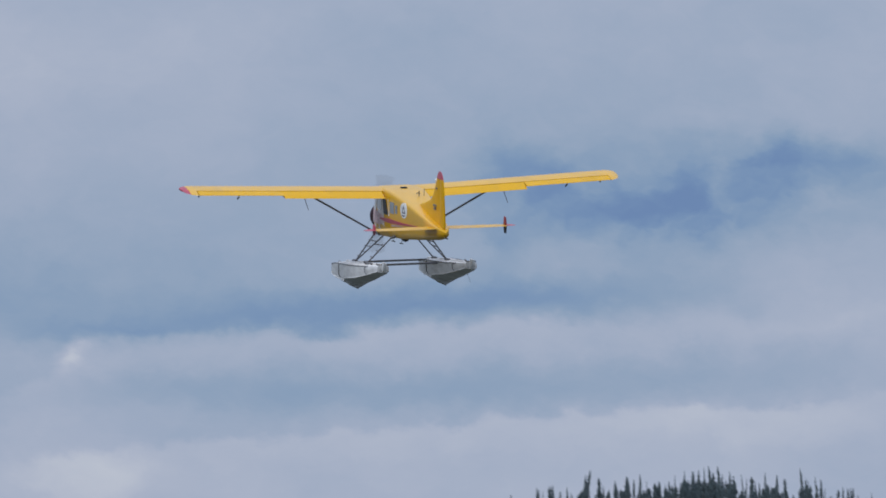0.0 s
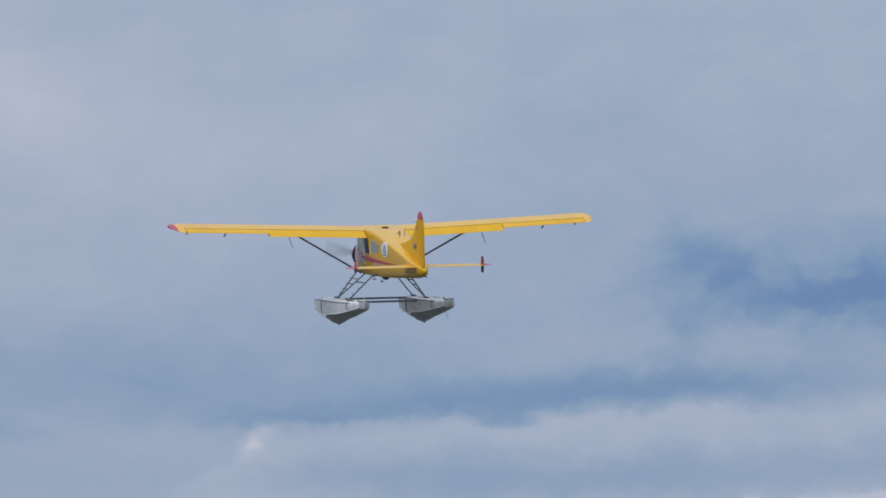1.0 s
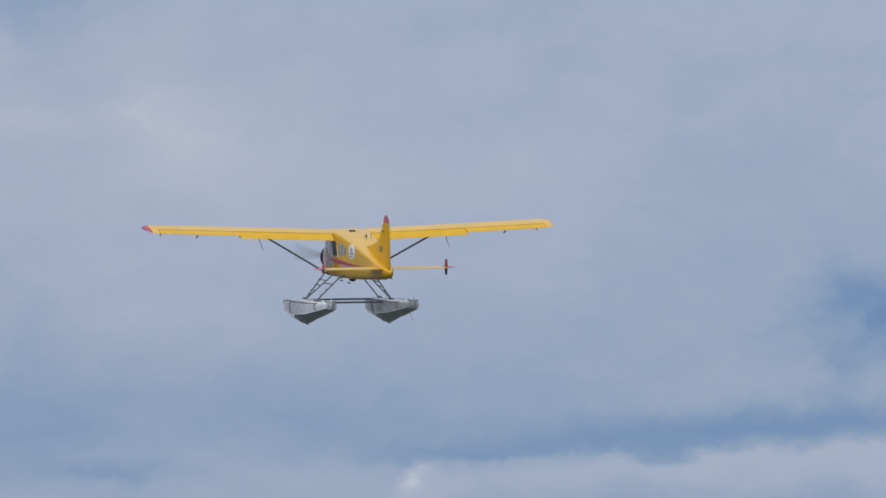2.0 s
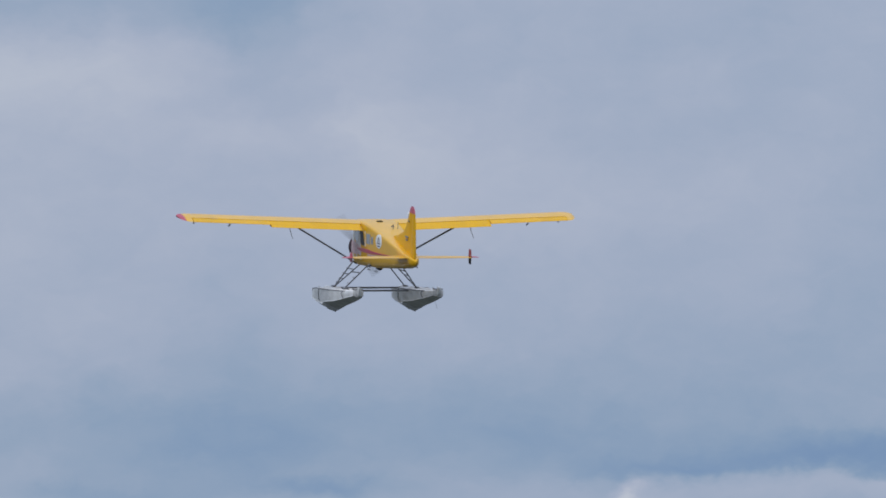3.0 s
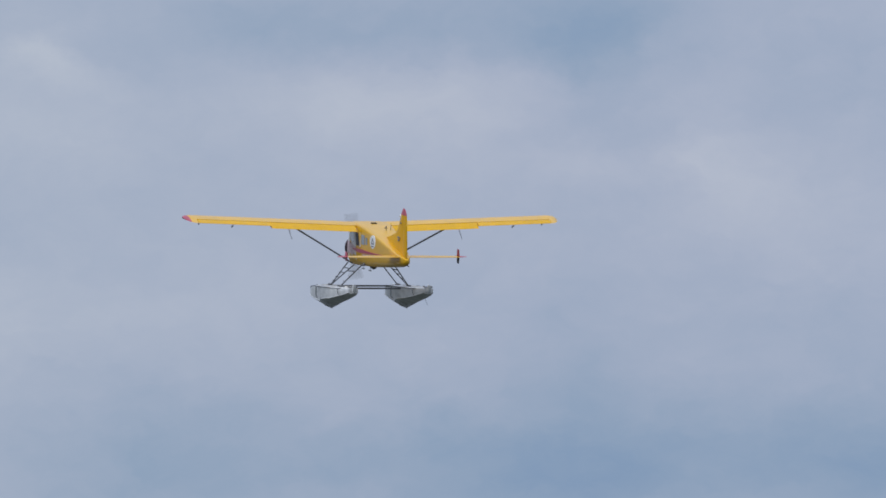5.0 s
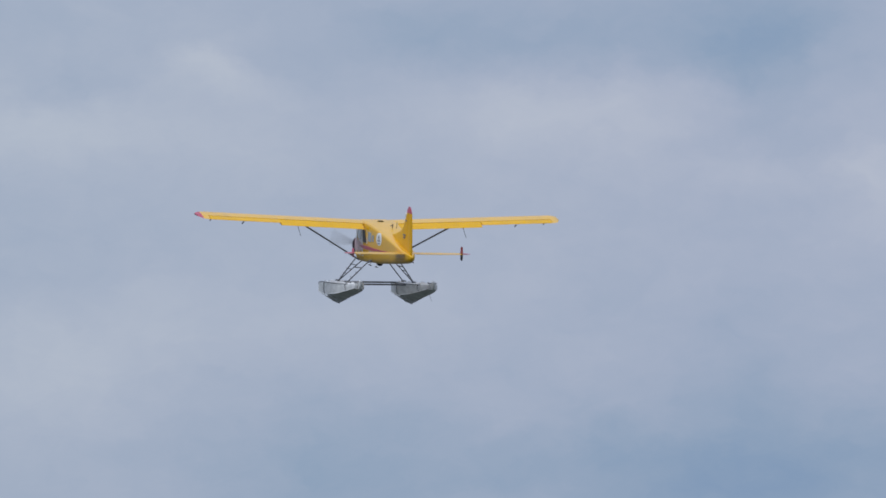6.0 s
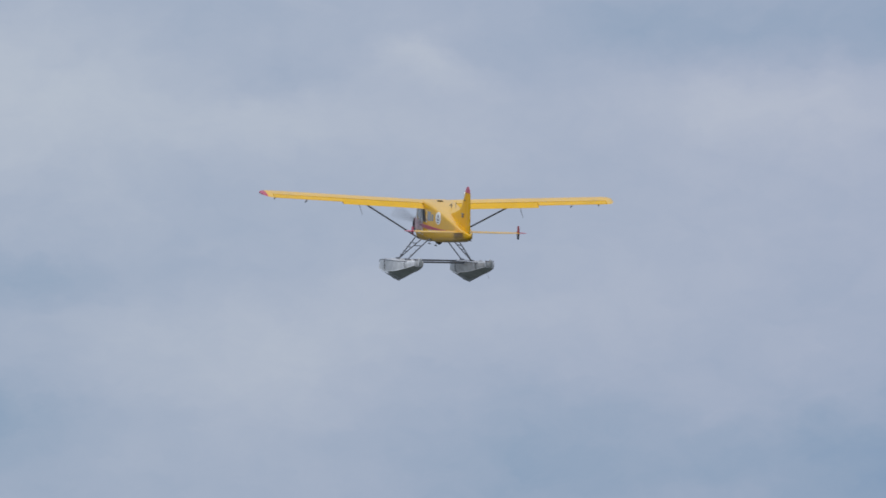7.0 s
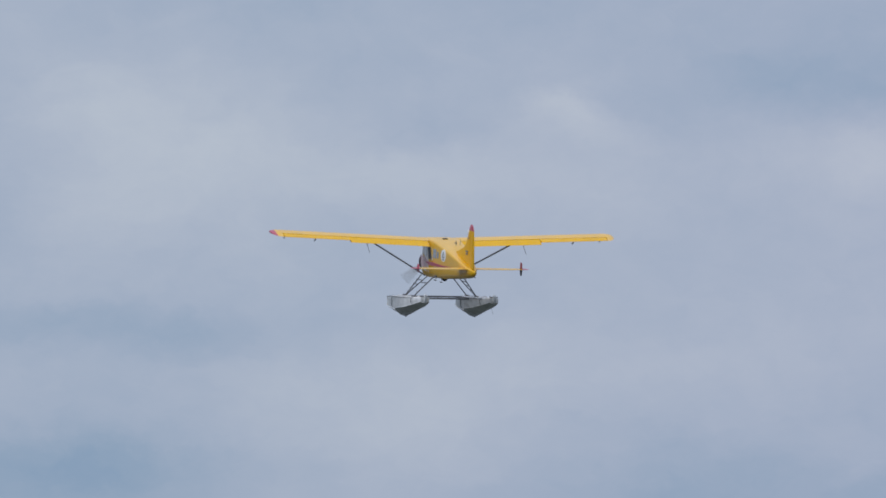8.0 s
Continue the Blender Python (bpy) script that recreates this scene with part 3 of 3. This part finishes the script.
    for y, sx in ((0.46, -0.14), (-1.23, -0.11), (-2.1, 0.05)):
        part("deck_fitting", slab(X + side * sx - 0.07, X + side * sx + 0.07, y - 0.16, y + 0.16, deck(y) - 0.03, deck(y) + 0.05, 0.02), STEEL, hull, "dark deck fitting")
    for y, drop in ((0.1, 0.36), (-2.9, 0.16)):
        hb = 0.49 if y > -1 else 0.36
        xo, zt = X - hb, deck(y) - 0.05
        part("mooring_line", join(tube((xo + 0.1, y, zt + 0.02), (xo - 0.02, y, zt - 0.04), 0.015), tube((xo - 0.02, y, zt - 0.04), (xo - 0.02, y - 0.05, zt - drop), 0.015), tube((xo - 0.02, y - 0.05, zt - drop), (xo - 0.01, y - 0.22, zt - drop - 0.05), 0.013)), STEEL, hull, "dark hanging mooring line")
    if side > 0:
        part("trailing_line", tube((X + 0.05, -3.2, -2.50), (X + 0.13, -3.35, -2.80), 0.005), STEEL, hull, "thin dark line trailing from the stern")
    # struts down from the body: front, rear, and a slanting ladder rail between them
    front_top, front_low = Vector((side * 0.63, 0.60, -1.54)), Vector((side * 1.34, 0.46, deck(0.46) - 0.02))
    rear_top, rear_low = Vector((side * 0.66, -1.75, -1.43)), Vector((side * 1.37, -1.23, deck(-1.23) - 0.02))
    part("front_float_strut", tube(front_top, front_low, 0.030, flat=0.75), STEEL, plane, "dark float strut")
    part("rear_float_strut", tube(rear_top, rear_low, 0.030, flat=0.75), STEEL, plane, "dark float strut")
    part("strut_fitting", tube((side * 0.48, -1.75, -1.36), rear_top, 0.045), STEEL, plane)
    rail_top = front_top.lerp(rear_top, 0.52)
    rail_low, beside = (front_low, (front_top, front_low)) if side < 0 else (rear_low, (rear_top, rear_low))
    lad = part("boarding_ladder", tube(rail_top, rail_low, 0.021), STEEL, plane, "dark steel boarding ladder")
    for f in (0.22, 0.42, 0.62, 0.78):
        part("rung", tube(rail_top.lerp(rail_low, f), beside[0].lerp(beside[1], f) - Vector((0.05, 0, 0) if side < 0 else (0, 0, 0)), 0.019), STEEL, lad)
    if side < 0:
        for f in (0.30, 0.52, 0.76):
            c = rear_top.lerp(rear_low, f)
            part("rung", tube(c - Vector((0.02, 0.12, 0)), c + Vector((0.02, 0.30, 0)), 0.021), STEEL, lad)
        part("rung", tube(rail_top.lerp(rail_low, 0.32), rear_top.lerp(rear_low, 0.28), 0.021), STEEL, lad)
    return hull


def floatplane():
    plane = tagged(new("floatplane"), "yellow high-wing floatplane with grey floats, climbing in flight", "floatplane")
    ys = [1.45, 1.3, 1.15, 0.97, 0.8, 0.62, 0.46, 0.30, 0.1, -0.5, -0.9, -1.2, -1.6, -2.0, -2.7, -3.4, -4.0, -4.6, -5.1, -5.6, -6.0, -6.2, -6.34, -6.40, -6.46, -6.50, -6.52]
    body = part("fuselage", loft([body_ring(y, 56) for y in ys]), GLOSSY, plane, "yellow painted metal fuselage with a red side flash")
    # cowling, engine, propeller
    cowl = part("cowling", turned([(1.28, 0.43), (1.31, 0.455), (1.50, 0.468), (1.80, 0.465), (1.98, 0.45), (2.09, 0.41), (2.10, 0.37), (2.04, 0.345), (1.90, 0.335)], 40, THRUST_Z), MAROON, plane, "dark red engine cowling")
    part("engine", turned([(1.89, 0.325), (2.02, 0.31), (2.08, 0.16), (2.30, 0.10), (2.31, 0.02)], 24, THRUST_Z), ENGINE, cowl)
    part("trim_ring", turned([(1.255, 0.44), (1.26, 0.466), (1.285, 0.466), (1.29, 0.44)], 40, THRUST_Z), RED, cowl, "bright red rear edge of the cowling")
    prop = new("propeller")
    prop.parent = plane
    prop.location = (0, 2.40, THRUST_Z)
    part("hub", turned([(-0.10, 0.09), (-0.05, 0.12), (0.06, 0.12), (0.14, 0.08), (0.18, 0.02)], 20), BLADE, prop)
    for s in (1, -1):
        rings = []
        for r, c, t, tw in ((0.08, 0.10, 0.09, 50), (0.30, 0.15, 0.07, 42), (0.65, 0.15, 0.045, 30), (1.0, 0.14, 0.03, 21), (1.22, 0.11, 0.02, 17), (1.295, 0.08, 0.012, 16)):
            ring = []
            for i in range(10):
                a = i * 2 * math.pi / 10
                px, py = math.cos(a) * c / 2, math.sin(a) * t / 2
                w = radians(tw)
                ring.append((s * (px * math.cos(w) - py * math.sin(w)), px * math.sin(w) + py * math.cos(w), s * r))
            rings.append(ring)
        part("blade", loft(rings), BLADE, prop, "grey propeller blade")
    # windscreen, windows, doors
    for side in (-1, 1):
        win = lambda y0, y1, z0, z1, lean=0.0: [(y0, z0), ((y0 + y1) / 2, z0), (y1, z0), (y0 + lean, z1), ((y0 + y1) / 2 + lean / 2, z1), (y1, z1)]
        door = part("cabin_door", on_side(win(-0.82, 0.60, -1.30, -0.10), side, 0.007), LIGHTBAND, body, "pale cockpit door")
        part("door_window", on_side(win(-0.52, 0.10, -0.64, -0.20, -0.04), side, 0.014), CABIN, door, "opaque cockpit window painted sky-pale")
        part("door_post", on_side(win(-0.80, -0.60, -0.74, -0.14, 0.10), side, 0.016), WHITE, door, "white door post")
        part("screen_post", on_side(win(0.22, 0.74, -0.72, -0.14, -0.16), side, 0.016), WHITE, door, "white windscreen post")
        rear = part("rear_door", on_side(win(-1.54, -0.84, -1.30, -0.10), side, 0.007), YELLOW, body, "yellow cabin door")
        part("door_window", on_side([(-1.36, -0.70), (-1.10, -0.73), (-0.84, -0.70), (-1.14, -0.25), (-0.94, -0.23), (-0.72, -0.25)], side, 0.018), DARK_INSIDE, rear, "open cabin window, its dark inside a black sheet")
        part("window_post", on_side(win(-1.50, -1.40, -0.74, -0.2, 0.14), side, 0.016), LIGHTBAND, rear, "pale window post")
        part("window", on_side(win(-1.97, -1.54, -0.62, -0.25), side, 0.012), DIM_PANE, body, "opaque reflecting cabin window painted sky-grey")
        part("window", on_side(win(-2.30, -2.08, -0.58, -0.32), side, 0.012), DIM_PANE, body, "opaque reflecting cabin window painted sky-grey")
        part("side_flash", on_side([(-0.3, -0.93), (-0.9, -0.97), (-1.5, -0.965), (-2.4, -0.92), (-3.3, -0.86), (-4.3, -0.79), (-0.3, -0.90), (-0.9, -0.85), (-1.5, -0.815), (-2.4, -0.825), (-3.3, -0.81), (-4.3, -0.77)], side, 0.024), RED, body, "red painted flash tapering aft")
        part("nose_panel", on_side([(1.25, -1.20), (0.8, -1.18), (0.2, -1.16), (-0.4, -1.12), (-0.9, -1.02), (1.25, -0.72), (0.8, -0.66), (0.2, -0.72), (-0.4, -0.78), (-0.9, -0.84)], side, 0.019), FADED, body, "faded pink side panel behind the cowling")
        em = part("emblem", disc_on_side(-2.95, -0.40, 0.33, 0.255, side, 0.008), WHITE, body, "round white painted emblem")
        part("side_stroke", on_side([(-1.75, -1.04), (-2.3, -1.0), (-2.9, -0.94), (-1.75, -0.99), (-2.3, -0.96), (-2.9, -0.93)], side, 0.022), FADED, body, "thin faded red stroke under the flash")
        part("emblem_mark", on_side([(-3.13, -0.50), (-2.95, -0.50), (-2.77, -0.50), (-3.02, -0.30), (-2.95, -0.22), (-2.88, -0.30)], side, 0.011), MARK, em, "grey plain emblem shape")
        part("emblem_core", on_side([(-3.02, -0.44), (-2.95, -0.45), (-2.88, -0.44), (-2.98, -0.37), (-2.95, -0.34), (-2.92, -0.37)], side, 0.015), WHITE, em, "white heart of the emblem")
        part("emblem_bar", on_side([(-3.10, -0.58), (-2.95, -0.60), (-2.80, -0.58), (-3.10, -0.545), (-2.95, -0.56), (-2.80, -0.545)], side, 0.011), INK, em, "dark bar in the emblem")
    ws = []
    for y, grow in ((0.86, 0.006), (0.66, 0.008), (0.48, 0.008), (0.33, 0.006)):
        w, top, bot, sq = body_at(y)
        ws.append([(f * w * 0.93, y + 0.03, top + 0.02 - 0.05 * abs(f) ** 6) for f in (-1, -0.7, -0.35, 0, 0.35, 0.7, 1)])
    part("windscreen", loft(ws, caps=False, closed=False), CABIN, body, "opaque reflecting windscreen painted sky-grey")
    # roof fairing behind the wing, vent, masts
    part("roof_vent", slab(-0.11, 0.11, -1.00, -0.78, 0.07, 0.135, 0.02), BLACK, body, "small dark roof vent")
    part("antenna_mast", tube((0.34, -2.25, -0.02), (0.32, -2.40, 0.25), 0.016, 0.010, flat=0.7), STEEL, body, "thin dark antenna mast")
    part("antenna_bracket", join(tube((0.16, -2.3, -0.02), (0.16, -2.35, 0.15), 0.015), tube((0.07, -2.33, 0.07), (0.20, -2.33, 0.07), 0.012), tube((0.07, -2.33, 0.07), (0.16, -2.35, 0.15), 0.010)), STEEL, body, "small dark antenna bracket")
    part("belly_fitting", turned([(-1.30, 0.01), (-1.26, 0.07), (-1.05, 0.11), (-0.80, 0.10), (-0.60, 0.02)], 16, -1.55), BLACK, body, "dark rounded fitting under the belly")
    for x, y, z in ((-0.42, -1.1, -1.60), (-0.20, -1.3, -1.66)):
        part("drain", join(tube((x - 0.06, y, z), (x + 0.06, y, z - 0.03), 0.018), tube((x, y, z), (x + 0.05, y, z + 0.14), 0.007)), STEEL, body, "small dark drain under the belly")
    part("tail_fitting", tube((-0.02, -5.9, -0.93), (0.12, -6.3, -0.98), 0.02), STEEL, body)
    for side in (-1, 1):
        wing_half(plane, side)
    tail(plane)
    for side in (-1, 1):
        float_hull(plane, side)
    for y, z in ((0.46, -2.45), (-1.23, -2.37)):
        part("spreader_bar", tube((-1.2, y, z), (1.2, y, z), 0.038, flat=0.9), STEEL, plane, "dark spreader bar between the floats")
    return plane, prop


# ---- land and spruces on the far rise ----
RIDGE_X, RIDGE_Y = 43.0, 3000.0


def land_z(x, y):
    d = ((x - RIDGE_X) / 130.0) ** 2 + ((y - RIDGE_Y) / 420.0) ** 2
    return 64.0 * math.exp(-d) + 2.0 * noise.noise((x * 0.01, y * 0.01, 0.3)) * min(1.0, max(0.0, (y - 300) / 600))


def ground():
    bm = bmesh.new()
    xs = [-9000, -5000, -2500, -1200, -600, -300] + list(range(-240, 321, 10)) + [400, 600, 1200, 2500, 5000, 9000]
    ys = [-9000, -4000, -1500, -500, 0, 300, 600, 900, 1200, 1500, 1800] + list(range(2000, 4001, 40)) + [4500, 6000, 9000]
    g = [[bm.verts.new((x, y, land_z(x, y))) for x in xs] for y in ys]
    for a, b in zip(g, g[1:]):
        for i in range(len(xs) - 1):
            bm.faces.new((a[i], a[i + 1], b[i + 1], b[i]))
    me = bpy.data.meshes.new("ground")
    bm.to_mesh(me)
    bm.free()
    me.materials.append(EARTH)
    me.shade_smooth()
    tagged(new("ground", me), "dark green forest ground rising to a low ridge", "ground", kind="structure")


def spruce(seed, height, full, bare):
    """A narrow northern spruce: tapered trunk and whorls of short drooping boughs."""
    rnd = random.Random(seed)
    tree = tagged(new("spruce_tree"), "narrow dark spruce in haze-blued green with a ragged spire", "tree", "spruces on the ridge")
    bend = [rnd.uniform(-0.012, 0.012), rnd.uniform(-0.012, 0.012)]
    mid = lambda h: Vector((bend[0] * h * h / height * 1.5 + 0.06 * math.sin(h * 0.9 + seed), bend[1] * h * h / height, h))
    rings = []
    for i in range(13):
        h = height * i / 12
        r = 0.17 * (1 - i / 12) ** 0.8 + 0.012
        rings.append([mid(h) + Vector((math.cos(a * math.pi / 3.5) * r, math.sin(a * math.pi / 3.5) * r, 0)) for a in range(7)])
    part("trunk", loft(rings), BARK, tree)
    verts, faces = [], []
    h = height * 0.22
    while h < height - 0.03:
        depth = height - h
        reach = full * (0.12 + 0.88 * (1 - math.exp(-depth / 0.8)) + 0.05 * depth)
        # a dense club near the top and thin places below it
        gap = 0.8 + 0.2 * math.sin(h * 3.7 + seed) if depth < 3.5 else 1.0
        for b in range(10 if depth > 0.5 else 5):
            if rnd.random() < bare:
                continue
            a = rnd.uniform(0, 2 * math.pi)
            r = reach * rnd.uniform(0.45, 1.15) * (0.6 + 0.4 * gap)
            d = Vector((math.cos(a), math.sin(a), 0))
            s = Vector((-d.y, d.x, 0))
            base = mid(h) + Vector((0, 0, rnd.uniform(-0.08, 0.08)))
            tip = base + d * r + Vector((0, 0, (-0.5 if depth > 0.8 else 0.7) * r + rnd.uniform(-0.10, 0.10)))
            c = base.lerp(tip, 0.6)
            w, t = 0.035 + 0.12 * r, 0.05 + 0.09 * r
            k = len(verts)
            verts += [base, tip, c + s * w, c - s * w, c + Vector((0, 0, t)), c - Vector((0, 0, t * 1.8))]
            for i0, i1 in ((2, 4), (4, 3), (3, 5), (5, 2)):
                faces += [(k, k + i0, k + i1), (k + 1, k + i1, k + i0)]
        h += rnd.uniform(0.06, 0.11) if depth < 4 else 0.24
    me = bpy.data.meshes.new("crown")
    me.from_pydata([tuple(v) for v in verts], [], faces)
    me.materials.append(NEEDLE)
    crown = new("crown", me)
    crown.parent = tree
    return tree


def forest():
    rnd = random.Random(11)
    kinds = [spruce(1, 15.0, 0.27, 0.08), spruce(2, 14.0, 0.38, 0.08), spruce(3, 16.0, 0.21, 0.16), spruce(4, 13.5, 0.52, 0.05), spruce(5, 15.0, 0.12, 0.35), spruce(6, 15.0, 0.24, 0.15)]
    tall = [15.0, 14.0, 16.0, 13.5, 15.0, 15.0]
    first = {}

    def plant(kind, x, y, top, lean=0.0):
        s = (top - land_z(x, y) + 0.6) / tall[kind]
        wide = s * rnd.uniform(0.8, 1.1)
        foot = x - math.tan(radians(lean)) * (top - land_z(x, y))
        turn = Euler((0, radians(lean), 0)).to_matrix() @ Euler((0, 0, rnd.uniform(0, 6.28))).to_matrix()
        m = Matrix.Translation((foot, y, land_z(x, y) - 0.6)) @ turn.to_4x4() @ Matrix.Diagonal((wide, wide, s, 1))
        if kind not in first:
            first[kind] = m
        else:
            copy_thing(kinds[kind], m)

    # the spires that stand out along the crest: metres to the right, height of the tip (and lean in degrees)
    crest = [(14.84, 76.92), (18.00, 77.80), (18.22, 77.51), (19.03, 77.51), (19.80, 77.95), (20.42, 78.10), (21.38, 77.44), (22.26, 77.73), (22.77, 77.14),
             (24.98, 77.36), (26.59, 79.13), (26.81, 78.10), (26.01, 77.58), (27.62, 77.66), (28.21, 78.76), (28.58, 78.39), (29.53, 79.35), (29.83, 78.47),
             (30.34, 78.39), (30.78, 78.91), (31.66, 79.50), (32.54, 78.76), (33.28, 78.47), (33.79, 78.61), (34.31, 78.54), (34.75, 78.32), (35.41, 78.61),
             (36.07, 79.50), (36.95, 78.98), (37.54, 80.01), (38.28, 79.94), (38.72, 79.86), (39.30, 80.01), (39.97, 80.45), (41.36, 79.86), (42.39, 79.72),
             (42.90, 78.91), (43.42, 79.86), (43.71, 79.35), (45.48, 79.05), (46.21, 79.20), (46.65, 78.69), (47.24, 78.47), (47.90, 79.86), (49.22, 79.50),
             (49.44, 78.83), (50.69, 78.98), (52.97, 79.05), (53.41, 78.76), (54.52, 78.17), (55.32, 78.98), (55.54, 77.66), (57.09, 77.58), (57.97, 77.95),
             (58.78, 77.73), (59.15, 77.80), (59.88, 76.92), (61.72, 77.29)]
    leaning = [(24.76, 80.08, 5.5), (24.32, 79.42, 3), (40.63, 80.52, -3.5), (41.88, 80.52, -4), (44.67, 79.50, -6), (52.38, 80.23, -5), (54.15, 79.35, -9), (59.37,
             77.66, 4)]
    # the closed top of the wood between them
    closed = [(13.4, 76.33), (22.9, 76.63), (23.6, 77.51), (24.8, 77.66), (25.5, 77.07), (27.3, 77.22), (28.1, 78.25), (29.2, 77.80), (30.6, 78.02), (32.1, 77.58),
             (33.6, 78.25), (35.4, 78.10), (36.5, 78.69), (39.5, 78.98), (43.5, 78.98), (44.0, 77.51), (44.7, 77.22), (45.2, 77.95), (46.8, 77.66), (47.9, 78.47),
             (49.0, 78.10), (51.2, 77.22), (52.2, 77.22), (52.7, 78.39), (53.6, 78.10), (53.9, 77.07), (54.9, 77.66), (56.0, 77.22), (56.7, 76.63), (63.6, 76.33)]
    for i, (x, top) in enumerate(crest):
        plant((0, 2, 0, 4, 1, 2)[i % 6], x, RIDGE_Y + rnd.uniform(-3, 3), top)
    for i, (x, top, lean) in enumerate(leaning):
        plant(5 if abs(lean) < 6 else 4, x, RIDGE_Y - 3.5 - i * 0.4, top, lean)
    fx, fz = [c[0] for c in closed], [c[1] for c in closed]
    for i in range(235):
        x = rnd.uniform(10.0, 66.0)
        y = RIDGE_Y + rnd.uniform(-1, 40)
        plant(rnd.choice((0, 0, 1, 1, 3, 2)), x * y / RIDGE_Y, y, 1.6 + (float(np.interp(x, fx, fz)) - 1.62 - abs(rnd.gauss(0, 0.45))) * y / RIDGE_Y)
    for kind, m in first.items():
        kinds[kind].matrix_basis = m


plane, prop = floatplane()
ground()
forest()


def motions():
    walk(plane, [
        (0.00, pose(0.00, 756.39, 30.657, 8.45, -2.68, 13.70)),
        (0.50, pose(-3.37, 769.25, 31.998, 8.49, -2.36, 13.94)),
        (1.00, pose(-6.79, 782.13, 33.247, 8.52, -2.04, 14.17)),
        (1.50, pose(-10.26, 795.05, 34.412, 8.54, -1.88, 14.39)),
        (1.70, pose(-11.66, 800.22, 34.855, 8.55, -1.69, 14.47)),
        (2.25, pose(-15.55, 814.46, 36.015, 8.55, -1.38, 14.70)),
        (2.80, pose(-19.48, 828.74, 37.094, 8.55, -1.08, 14.90)),
        (3.00, pose(-20.92, 833.93, 37.469, 8.54, -0.82, 14.98)),
        (3.50, pose(-24.55, 846.95, 38.370, 8.52, -0.76, 15.15)),
        (4.00, pose(-28.20, 859.98, 39.227, 8.50, -0.84, 15.31)),
        (4.50, pose(-31.87, 873.05, 40.052, 8.47, -0.71, 15.47)),
        (5.00, pose(-35.56, 886.14, 40.855, 8.43, -0.55, 15.61)),
        (5.20, pose(-37.04, 891.38, 41.173, 8.42, -0.40, 15.66)),
        (5.75, pose(-41.11, 905.82, 42.047, 8.37, -0.03, 15.79)),
        (6.30, pose(-45.19, 920.28, 42.933, 8.32, 0.34, 15.91)),
        (6.50, pose(-46.68, 925.55, 43.262, 8.31, 0.64, 15.95)),
        (7.00, pose(-50.38, 938.74, 44.109, 8.26, 0.53, 16.05)),
        (7.50, pose(-54.08, 951.96, 45.003, 8.21, 0.25, 16.12)),
        (8.00, pose(-57.76, 965.20, 45.961, 8.16, 0.10, 16.19)),
    ])
    # the propeller: clockwise from behind, most of a quarter turn in a frame
    spin = {0.0: -8, 0.5: 145, 1.0: 82, 1.5: 15, 3.0: 38, 3.5: -4, 4.0: 112, 4.5: 70, 5.0: 6, 6.5: 114, 7.0: 65, 7.5: 9, 8.0: 130}
    marks = sorted(spin.items())
    rows, angle = [], -marks[0][1]
    for (t0, a0), (t1, a1) in zip(marks, marks[1:]):
        n = round((t1 - t0) * FPS)
        full = 80.0 * n
        want = (-a1 - angle) % 180
        full += (want - full + 90) % 180 - 90
        for i in range(n):
            rows.append((t0 + i / FPS, pose(0, 2.40, THRUST_Z, 0, angle + full * i / n, 0)))
        angle += full
    rows.append((8.0, pose(0, 2.40, THRUST_Z, 0, angle, 0)))
    walk(prop, rows)


motions()
